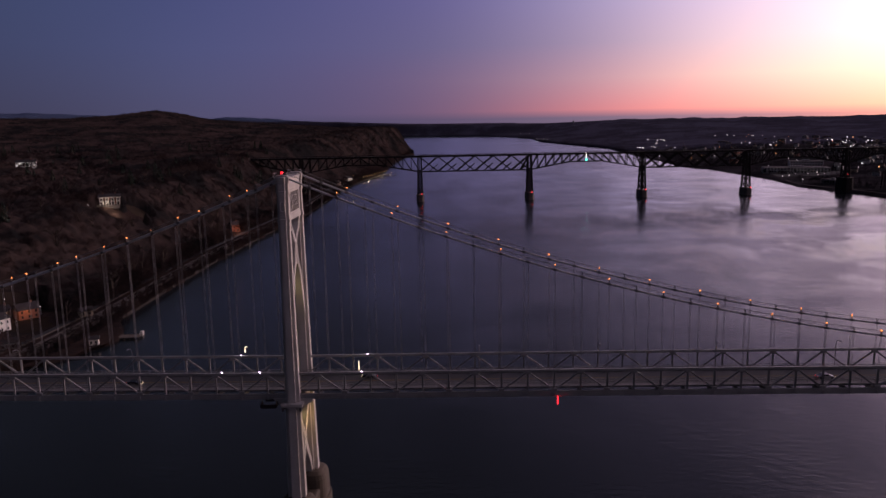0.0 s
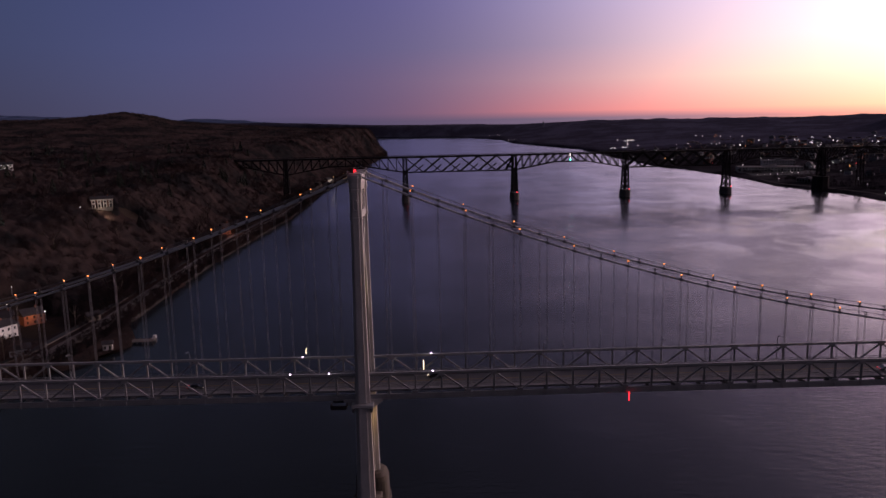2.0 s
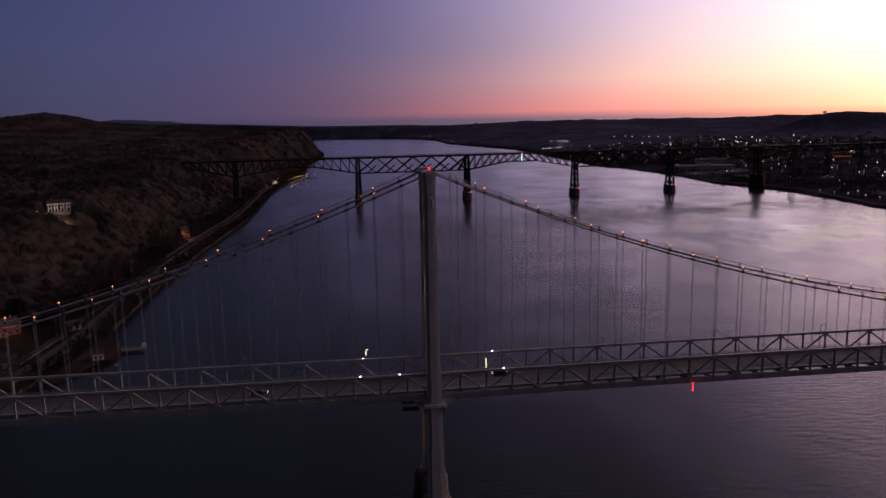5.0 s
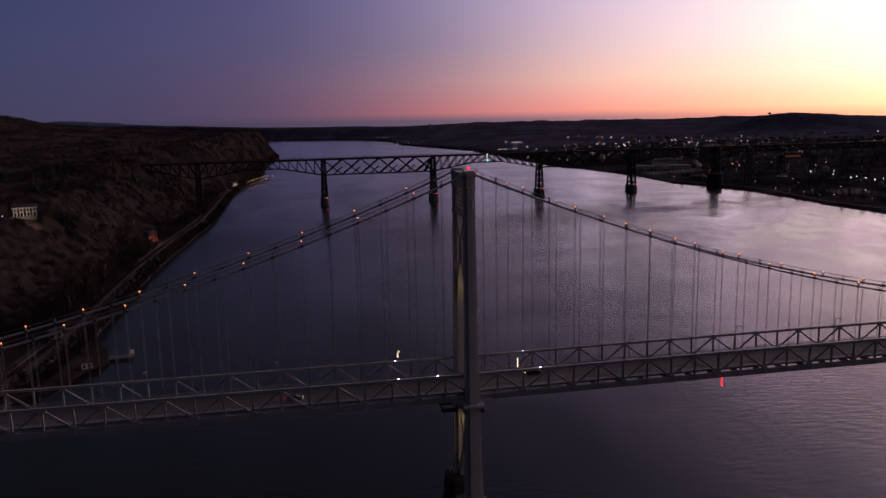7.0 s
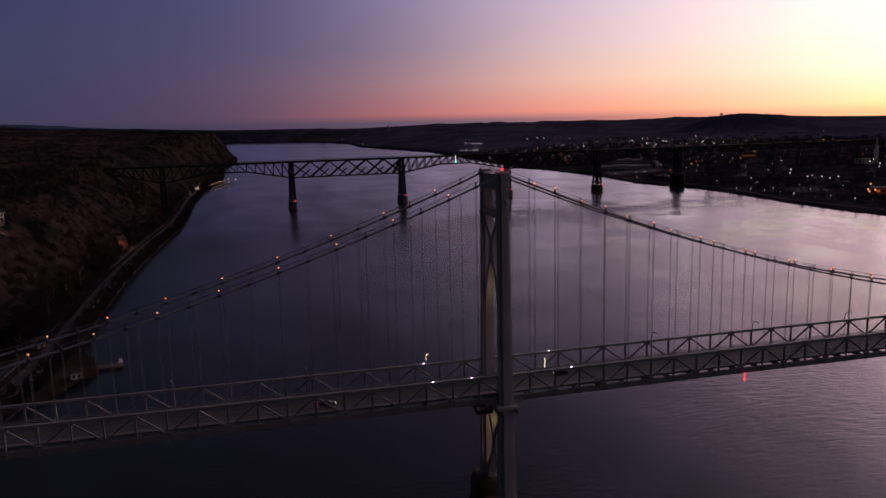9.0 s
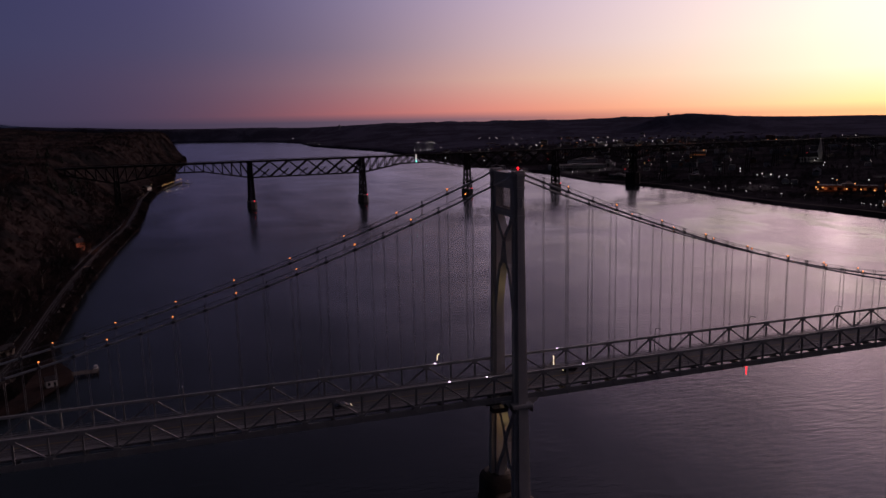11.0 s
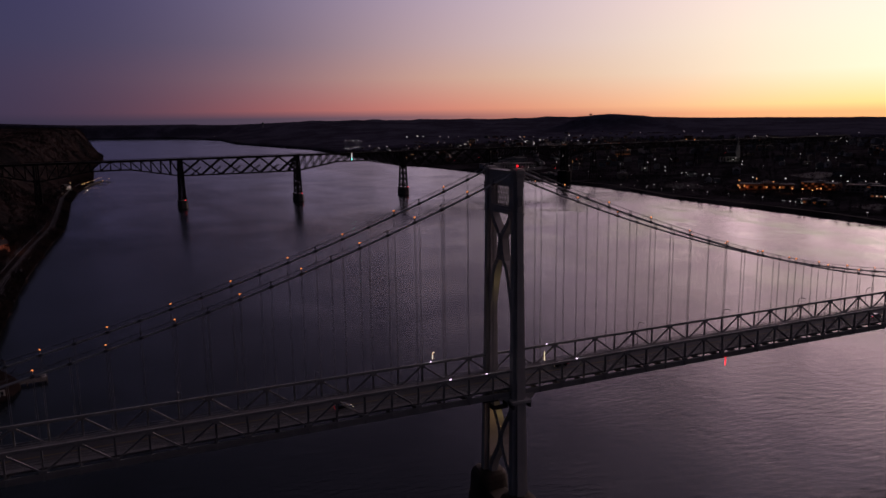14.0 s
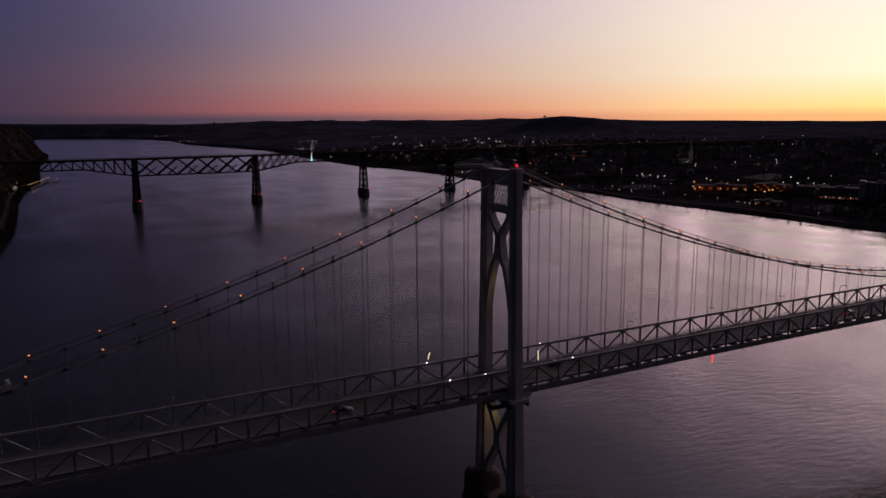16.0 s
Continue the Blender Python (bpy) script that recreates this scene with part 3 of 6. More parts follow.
def bridge_deck():
    thing = tagged(empty("bridge_deck"), "asphalt roadway deck on grey steel floor beams", "bridge deck")
    xs = [WEST_END + PANEL * i for i in range(int((EAST_END - WEST_END) / PANEL) + 1)]

    def strip(name, y0, y1, dz0, dz1, mat):
        bm = bmesh.new()
        loft(bm, [[(x, y0, road_z(x) + dz0), (x, y1, road_z(x) + dz0), (x, y1, road_z(x) + dz1), (x, y0, road_z(x) + dz1)] for x in xs])
        return part(name, bm, mat, thing)

    strip("roadway", BY - 4.9, BY + 4.9, -0.35, 0.0, DECKING)
    strip("sidewalk", BY - 7.0, BY - 4.94, -0.3, 0.22, KERBSTONE)
    strip("sidewalk", BY + 4.94, BY + 7.0, -0.3, 0.22, KERBSTONE)
    strip("centre_line", BY - 0.18, BY + 0.18, 0.004, 0.012, YELLOWLINE)
    for dy in (-HALF, HALF):
        strip("fascia", BY + dy - 0.2, BY + dy + 0.2, -2.25, -1.32, TRUSS)
    for dy in (-3.6, -1.2, 1.2, 3.6):
        strip("stringer", BY + dy - 0.15, BY + dy + 0.15, -1.0, -0.36, TRUSS)
    for dy in (-6.6, -4.95, 4.95, 6.6):
        for dz in (0.75, 1.2):
            strip("rail", BY + dy - 0.05, BY + dy + 0.05, dz, dz + 0.09, TRUSS)
    for x in xs:
        z = road_z(x)
        beam("floor_beam", (x, BY - HALF - 0.5, z - 1.75), (x, BY + HALF + 0.5, z - 1.75), 0.35, 1.1, TRUSS, thing, "I", up=(1, 0, 0))
        if -150 < x < 250:
            for dy in (-6.6, 6.6):
                beam("rail_post", (x + 3.5, BY + dy, z + 0.2), (x + 3.5, BY + dy, z + 1.25), 0.1, 0.1, TRUSS, thing)
                beam("rail_post", (x, BY + dy, z + 0.2), (x, BY + dy, z + 1.25), 0.1, 0.1, TRUSS, thing)
    return thing


bridge_deck()


def main_cable(y, label):
    thing = tagged(empty("suspension_cable"), label, "bridge cable", "main cables of the suspension bridge")
    xs = [WEST_END + PANEL / 2 * i for i in range(int((EAST_END - WEST_END) / PANEL * 2) + 1)]
    bm = bmesh.new()
    tube(bm, [(x, y, cable_z(x)) for x in xs], 0.26, 8)
    part("cable", bm, CABLE, thing, smooth=True)
    for dy in (-0.45, 0.45):
        bm = bmesh.new()
        tube(bm, [(x, y + dy, cable_z(x) + 1.15) for x in xs], 0.035, 4)
        part("hand_rope", bm, ROPE, thing)
    for k in range(-32, 64):
        x = PANEL * k
        if x < WEST_END + 10 or abs(x) < 4 or abs(x - 2 * MID) < 4:
            continue
        zc = cable_z(x)
        beam("cable_band", (x - 0.4, y, cable_z(x - 0.4)), (x + 0.4, y, cable_z(x + 0.4)), 0.74, 0.74, BAND, thing, "round", up=(0, 1, 0))
        for dy in (-0.45, 0.45):
            beam("rope_stanchion", (x, y + dy * 0.6, zc + 0.2), (x, y + dy, zc + 1.35), 0.15, 0.15, BAND, thing)
        if zc - top_z(x) > 1.0:
            for dx in (-0.16, 0.16):
                beam("hanger", (x + dx, y, top_z(x) + 0.3), (x + dx, y, zc - 0.2), 0.085, 0.085, ROPE, thing, "round")
    return thing


main_cable(BY - HALF, "grey wrapped main cable with paired hanger ropes on the southern side")
main_cable(BY + HALF, "grey wrapped main cable with paired hanger ropes on the northern side")


def cable_lamp():
    thing = tagged(empty("cable_lamp"), "amber globe lamp on a short post on the main cable", "lamp", "necklace lamps on the main cables")
    part("post", cyl(bmesh.new(), 0, 0, 0.2, 1.05, 0.06, 0.05, 6), CABLE, thing)
    part("collar", cyl(bmesh.new(), 0, 0, 1.0, 1.12, 0.14, 0.16, 8), CABLE, thing)
    part("globe", ball(bmesh.new(), 0, 0, 1.3, 0.19), AMBER, thing, "glowing amber glass globe", smooth=True)
    return thing


lamp = cable_lamp()
lamp_spots = [(14.0 * k, y) for k in list(range(-15, 0)) + list(range(1, 17)) for y in (BY - HALF, BY + HALF)]
lamp.matrix_world = pose(lamp_spots[0][0], lamp_spots[0][1], cable_z(lamp_spots[0][0]))
for x, y in lamp_spots[1:]:
    copy_thing(lamp, pose(x, y, cable_z(x)))


# ---- tower ----
def leg_size(z):
    return np.interp(z, (8, 38, 60, 97), (4.9, 3.9, 3.3, 2.75)), np.interp(z, (8, 38, 60, 97), (4.0, 3.5, 3.15, 2.8))


def leg_off(z):
    return float(np.interp(z, (8, 40, 97), (8.6, 8.0, 7.35)))


def plus_ring(cx, cy, z, sx, sy, notch=0.24):
    """A cross-shaped section: proud middle faces and set-back corners."""
    a, b, n, k = sx / 2, sy / 2, notch * sx, notch * sy
    pts = [(-a + n, -b), (a - n, -b), (a - n, -b + k), (a, -b + k), (a, b - k), (a - n, b - k), (a - n, b), (-a + n, b), (-a + n, b - k), (-a, b - k), (-a, -b + k), (-a + n, -b + k)]
    return [(cx + x, cy + y, z) for x, y in pts]


def arm(bm, pts, depth, thick, shift=0.0, x=0.0):
    """A curved bar in the tower's plane through (y, z) points, moved sideways by shift."""
    rings = []
    for i, (y, z) in enumerate(pts):
        a, b = pts[max(i - 1, 0)], pts[min(i + 1, len(pts) - 1)]
        d = Vector((b[0] - a[0], b[1] - a[1])).normalized()
        y0, z0 = y - d.y * shift, z + d.x * shift
        ny, nz = -d.y * thick / 2, d.x * thick / 2
        rings.append([(x - depth / 2, y0 + ny, z0 + nz), (x + depth / 2, y0 + ny, z0 + nz), (x + depth / 2, y0 - ny, z0 - nz), (x - depth / 2, y0 - ny, z0 - nz)])
    return loft(bm, rings)


def pierced_brace(name, pts, depth, thick, thing):
    """A built-up curved brace: two edge ribs, a web set back between them and coloured dark for the shade inside, and
    cover plates with gaps.
    """
    web = part(name, arm(bmesh.new(), pts, depth - 0.9, thick * 0.86), BAND, thing, "web of the curved brace, coloured dark for the shade inside")
    rib = thick * 0.28
    for s in (-1, 1):
        part("rib", arm(bmesh.new(), pts, depth, rib, s * (thick - rib) / 2), PAINT, web)
    run = 0.0
    for (y0, z0), (y1, z1) in zip(pts, pts[1:]):
        a, b = Vector((y0, z0)), Vector((y1, z1))
        d, n = (b - a).normalized(), (b - a).length
        pos = (-run) % 1.55
        while pos < n:
            c = a + d * pos
            for q in (-1, 1):
                part("cover_plate", arm(bmesh.new(), [tuple(c - d * 0.58), tuple(c + d * 0.58)], 0.12, thick * 0.5, 0, q * (depth / 2 - 0.07)), PAINT, web)
            pos += 1.55
        run += n


def tower():
    thing = tagged(empty("bridge_tower", 0, BY, 0), "tall grey steel tower with pointed arches on a concrete pier", "bridge tower", "towers of the suspension bridge")
    for s in (-1, 1):
        bm = bmesh.new()
        rings = []
        for z in (7.5, 20, 36, 50, 65, 80, 87.2):
            sx, sy = leg_size(z)
            rings.append(plus_ring(0, s * leg_off(z), z, sx, sy))
        for z, k in ((87.25, 1.13), (88.0, 1.13), (88.05, 1.03), (94.4, 1.03), (94.45, 1.16), (95.2, 1.16), (95.25, 1.08), (97.0, 1.12), (98.0, 1.3), (98.8, 1.3)):
            sx, sy = leg_size(z)
            rings.append(plus_ring(0, s * leg_off(z), z, sx * k, sy * k))
        leg = part("leg", loft(bm, rings), PAINT, thing)
        # oval wreath on the outer face
        bm = bmesh.new()
        oval = [(0.62 * math.cos(a), s * (leg_off(91) + 1.60), 91.2 + 1.35 * math.sin(a)) for a in np.linspace(0, 2 * math.pi, 17)]
        tube(bm, oval, 0.16, 6)
        part("wreath", bm, PAINT, leg)
        # saddle housing with parapet rail
        bm = box(bmesh.new(), -1.5, 1.5, s * 7.45 - 0.8, s * 7.45 + 0.8, 98.75, 99.25, 0.15)
        part("saddle", bm, PAINT, leg)
        for dx in (-1.6, 1.6):
            for dy in (-1.5, 0, 1.5):
                beam("rail_post", (dx, BY + s * 7.45 + dy, 98.7), (dx, BY + s * 7.45 + dy, 99.9), 0.07, 0.07, CABLE, leg)
            beam("rail", (dx, BY + s * 7.45 - 1.5, 99.85), (dx, BY + s * 7.45 + 1.5, 99.85), 0.07, 0.07, CABLE, leg, up=(1, 0, 0))
        # pedestal of the pier with a rounded head
        bm = bmesh.new()
        rings = []
        for z, k in ((-4, 1.12), (3, 1.08), (3.05, 1.0), (9.0, 0.96), (10.3, 0.88), (11.2, 0.70), (11.5, 0.45)):
            rings.append([(5.0 * k * math.copysign(abs(math.cos(a)) ** 0.6, math.cos(a)), s * 9.2 + 5.0 * k * math.copysign(abs(math.sin(a)) ** 0.6, math.sin(a)), z) for a in np.linspace(0, 2 * math.pi, 25)[:-1]])
        part("pedestal", loft(bm, rings), CONCRETE, thing, "weathered concrete pier pedestal", smooth=False)
    part("pier_wall", box(bmesh.new(), -3.2, 3.2, -6, 6, -4, 6.5, 0.4), CONCRETE, thing, "weathered concrete pier wall")
    # portal struts
    part("top_strut", box(bmesh.new(), -1.25, 1.25, -6.2, 6.2, 95.2, 98.2, 0.12), PAINT, thing)
    part("parapet", box(bmesh.new(), -1.5, 1.5, -6.2, 6.2, 98.2, 98.6, 0.1), PAINT, thing)
    part("portal_strut", box(bmesh.new(), -1.2, 1.2, -6.3, 6.3, 87.3, 88.7, 0.1), PAINT, thing)
    for dx in (-1.0, 1.0):
        for y in (-5.75, 5.75):
            beam("lattice_bar", (dx, BY + y, 88.7), (dx, BY + y, 95.2), 0.24, 1.3, PAINT, thing, up=(1, 0, 0))
        for z in (88.95, 94.95):
            beam("lattice_bar", (dx, BY - 5.2, z), (dx, BY + 5.2, z), 0.22, 0.8, PAINT, thing, up=(1, 0, 0))
        for lean in (-1, 1):
            for i in range(-1, 8):
                y0, y1 = -5.2 + 1.49 * i, -5.2 + 1.49 * (i + 2)
                a, c = max(y0, -5.2), min(y1, 5.2)
                if c - a < 0.5:
                    continue
                za, zc = (89.35 + 5.2 * (v - y0) / (y1 - y0) for v in (a, c))
                beam("lattice_bar", (dx + 0.03 * lean, BY + lean * a, za), (dx + 0.03 * lean, BY + lean * c, zc), 0.12, 0.17, PAINT, thing, up=(1, 0, 0))
        for i in range(1, 4):
            z = 89.35 + 1.3 * i
            beam("lattice_bar", (dx - 0.1, BY - 5.2, z), (dx - 0.1, BY + 5.2, z), 0.1, 0.12, PAINT, thing, up=(1, 0, 0))
    # curved crossing braces forming the pointed arches
    for s in (-1, 1):
        up = [(s * (5.1 - 4.6 * smooth01(t)), 87.4 - 7.0 * t ** 0.9) for t in np.linspace(0, 1, 9)]
        waist = [(s * 0.6, 79.4), (s * 0.85, 77.8), (s * 1.25, 76.0)]
        down = [(s * (1.8 + 5.0 * t ** 0.7), 74.3 - 15.3 * t ** 1.2) for t in np.linspace(0, 1, 11)]
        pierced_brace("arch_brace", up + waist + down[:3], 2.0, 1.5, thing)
        part("arch_rib", arm(bmesh.new(), down[2:], 2.0, 1.6), PAINT, thing)
        low = [(s * (6.2 - 5.6 * smooth01(t)), 36.0 - 11.5 * t) for t in np.linspace(0, 1, 9)]
        lower = [(s * (0.6 + 5.8 * smooth01(t)), 24.0 - 12.3 * t) for t in np.linspace(0, 1, 9)]
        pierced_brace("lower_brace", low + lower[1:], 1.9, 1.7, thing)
    part("crossing_block", loft(bmesh.new(), [[(-0.9, -h, z), (0.9, -h, z), (0.9, h, z), (-0.9, h, z)] for z, h in ((74.6, 1.1), (77.0, 0.8), (80.6, 0.35))]), PAINT, thing)
    part("deck_strut", box(bmesh.new(), -1.6, 1.6, -9.6, 9.6, 36.4, 38.6, 0.15), PAINT, thing)
    # collars round the legs where the deck passes
    for s in (-1, 1):
        y = s * leg_off(37)
        part("collar", box(bmesh.new(), -2.9, 2.9, y - 2.5, y + 2.5, 37.6, 38.5, 0.12), PAINT, thing)
        for q in (-1, 1):
            part("collar_beam", box(bmesh.new(), q * 2.4 - 0.3, q * 2.4 + 0.3, y - 2.7, y + 2.7, 36.5, 37.58, 0.08), BAND, thing)
    # brackets and work platforms under the deck
    for s in (-1, 1):
        for q in (-1, 1):
            bm = bmesh.new()
            y = s * HALF
            loft(bm, [[(q * 1.8, yy, 36.3), (q * 1.8, yy, 39.2), (q * 5.2, yy, 39.2), (q * 5.2, yy, 38.5)] for yy in (y - 0.35, y + 0.35)])
            part("bracket", bm, PAINT, thing)
    for y in (-9.2, -4.0):
        bm = box(bmesh.new(), -8.4, -4.2, y - 1.2, y + 1.2, 37.3, 37.5)
        box(bm, -8.4, -8.25, y - 1.2, y + 1.2, 37.5, 38.6)
        box(bm, -4.35, -4.2, y - 1.2, y + 1.2, 37.5, 38.6)
        box(bm, -8.25, -4.35, y - 1.2, y - 1.05, 37.5, 38.4)
        part("work_platform", bm, RUST, thing, "dark hanging work platform")
    return thing


west_tower = tower()
copy_thing(west_tower, pose(2 * MID, BY, 0))


def beacon(x, y, z, mat, name, label, r=0.3):
    thing = tagged(empty(name, x, y, z), label, "lamp")
    part("base", cyl(bmesh.new(), 0, 0, -0.45, 0, 0.16, 0.12, 8), CABLE, thing)
    part("lens", ball(bmesh.new(), 0, 0, 0.2, r), mat, thing, smooth=True)
    return thing


beacon(0, -8.5, 99.7, REDLAMP, "aviation_beacon", "red aviation beacon on the tower's southern leg", 0.32)


def flood_lamp(x, y, z):
    thing = tagged(empty("flood_lamp", x, y, z), "bright white flood lamp clamped to the truss top chord", "lamp", "flood lamps beside the tower")
    part("bracket", box(bmesh.new(), -0.1, 0.1, -0.12, 0.12, -0.6, -0.2), CABLE, thing)
    part("housing", box(bmesh.new(), -0.3, 0.3, -0.2, 0.2, -0.25, -0.1, 0.04), CABLE, thing)
    data = bpy.data.lights.new("flood_light", "POINT")
    data.energy, data.color, data.shadow_soft_size = 45, (0.93, 0.85, 1.0), 0.3
    new("flood_light", data).location = (x, y + 0.1, z + 1.6)
    part("lens", ball(bmesh.new(), 0, 0, 0.12, 0.24), WHITELAMP, thing, "glowing white lens", smooth=True)


for x, y in ((-19.2, BY - HALF), (-8.9, BY - HALF), (18.7, BY - HALF), (-18.5, BY + HALF), (18.2, BY + HALF)):
    flood_lamp(x, y, top_z(x) + 0.2)


def tube_light(x, y, z, length, mat, name, label, r=0.12):
    thing = tagged(empty(name, x, y, z), label, "lamp")
    part("tube", cyl(bmesh.new(), 0, 0, 0, length, r, r, 8), mat, thing, "glowing tube")
    part("cap", cyl(bmesh.new(), 0, 0, length, length + 0.15, r * 1.4, r * 1.2, 8), CABLE, thing)
    return thing


tube_light(70.9, -9.3, 37.5, 2.4, REDLAMP, "navigation_light", "tall red navigation light hung under the bridge deck", 0.12)
# glowing tubes added where lamp light catches a hanger and a gooseneck
tube_light(16.0, BY + 5.2, 42.6, 2.8, WARMLAMP, "service_light", "upright glowing tube added for a hanger lit by the flood lamps", 0.1)
bent = tube_light(-17.6, BY + 8.4, 47.0, 1.1, WARMLAMP, "service_light", "bent glowing tube added for a lamp-lit gooseneck", 0.1)
part("upper_tube", tube(bmesh.new(), [(0.02, 0, 1.2), (0.2, 0, 1.6), (0.55, 0, 1.75)], 0.1, 8), WARMLAMP, bent, "glowing bent tube")


def gooseneck(x, y, z, side):
    thing = tagged(empty("street_lamp", x, y, z, 0 if side > 0 else 180), "unlit grey gooseneck street lamp on the bridge deck", "street lamp", "street lamps along the bridge")
    pts = [(0, 0, 0), (0, 0, 6.2), (0, -0.25, 7.2), (0, -1.0, 7.8), (0, -2.0, 7.9)]
    part("mast", tube(bmesh.new(), pts, 0.11, 6), ROPE, thing)
    part("lamp_head", box(bmesh.new(), -0.18, 0.18, -2.9, -1.9, 7.78, 8.0, 0.05), ROPE, thing)


for x in (-84, -50.5, 50.3, 84, 117, 150, 184):
    gooseneck(x, BY + 7.2, road_z(x) + 0.2, 1)


def car(x, y, z, turn, mat, label):
    thing = tagged(empty("car", x, y, z, turn), label, "car", "cars crossing the bridge")
    bm = bmesh.new()
    prof = [(-2.2, 0.35), (-2.25, 0.8), (-1.6, 0.95), (-1.0, 1.42), (0.6, 1.45), (1.3, 0.98), (2.15, 0.82), (2.25, 0.4)]
    loft(bm, [[(px, yy, pz) for px, pz in prof] for yy in (-0.88, 0.88)])
    bmesh.ops.bevel(bm, geom=bm.edges[:], offset=0.05, segments=1, affect="EDGES")
    part("body", bm, mat, thing)
    for yy in (-0.885, 0.885):
        part("side_window", box(bmesh.new(), -0.95, 0.65, yy - 0.012, yy + 0.012, 0.98, 1.34), GLASS, thing)
        part("headlight", box(bmesh.new(), 2.18, 2.28, yy * 0.72 - 0.16, yy * 0.72 + 0.16, 0.6, 0.74), WARMLAMP, thing, "lit headlight")
        part("tail_light", box(bmesh.new(), -2.28, -2.2, yy * 0.75 - 0.14, yy * 0.75 + 0.14, 0.64, 0.78), DIMRED, thing, "glowing red tail light")
        for xx in (-1.4, 1.4):
            bm = bmesh.new()
            bmesh.ops.create_cone(bm, cap_ends=True, segments=12, radius1=0.34, radius2=0.34, depth=0.22, matrix=pose(xx, yy * 0.9, 0.34, 90))
            part("wheel", bm, RUBBER, thing)


car(19.5, BY + 2.4, road_z(19.5), 180, CARDARK, "dark sedan driving over the bridge deck")
car(-46, BY - 2.4, road_z(-46), 0, CARDARK, "dark hatchback driving over the bridge deck")
car(143, BY - 2.4, road_z(143), 0, CARGREY, "silver sedan driving over the bridge deck")

# floodlights of the tower: unseen warm lamps between the legs, above and under the deck
for n, (x, y, z, watts, size) in enumerate(((0.0, BY, 66.0, 130, 0.5), (0.0, BY + 1.0, 31.0, 40, 0.5))):
    data = bpy.data.lights.new("tower_flood", "POINT")
    data.energy, data.color, data.shadow_soft_size = watts, (1.0, 0.74, 0.30), size
    new("tower_flood", data).location = (x, y, z)
# unseen lamp just east of the tower, added to light the legs gold
data = bpy.data.lights.new("leg_flood", "POINT")
data.energy, data.color, data.shadow_soft_size = 520, (1.0, 0.62, 0.26), 0.3
new("leg_flood", data).location = (3.6, BY + 1.6, 29.0)



# ---- railroad bridge, now a walkway, behind ----
WX0, WY0, WSLOPE = -25.3, 869.0, 0.075
wdir = Vector((1, WSLOPE, 0)).normalized()
wnorm = Vector((-WSLOPE, 1, 0)).normalized()


def wpt(x, side, z):
    """A point of the walkway at plan place x, side metres north of its axis."""
    return Vector((x, WY0 + WSLOPE * (x - WX0), z)) + wnorm * side


PIERS = (-192.0, -25.3, 131.4, 294.6, 446.7, 593.0)
WTOP = 63.2


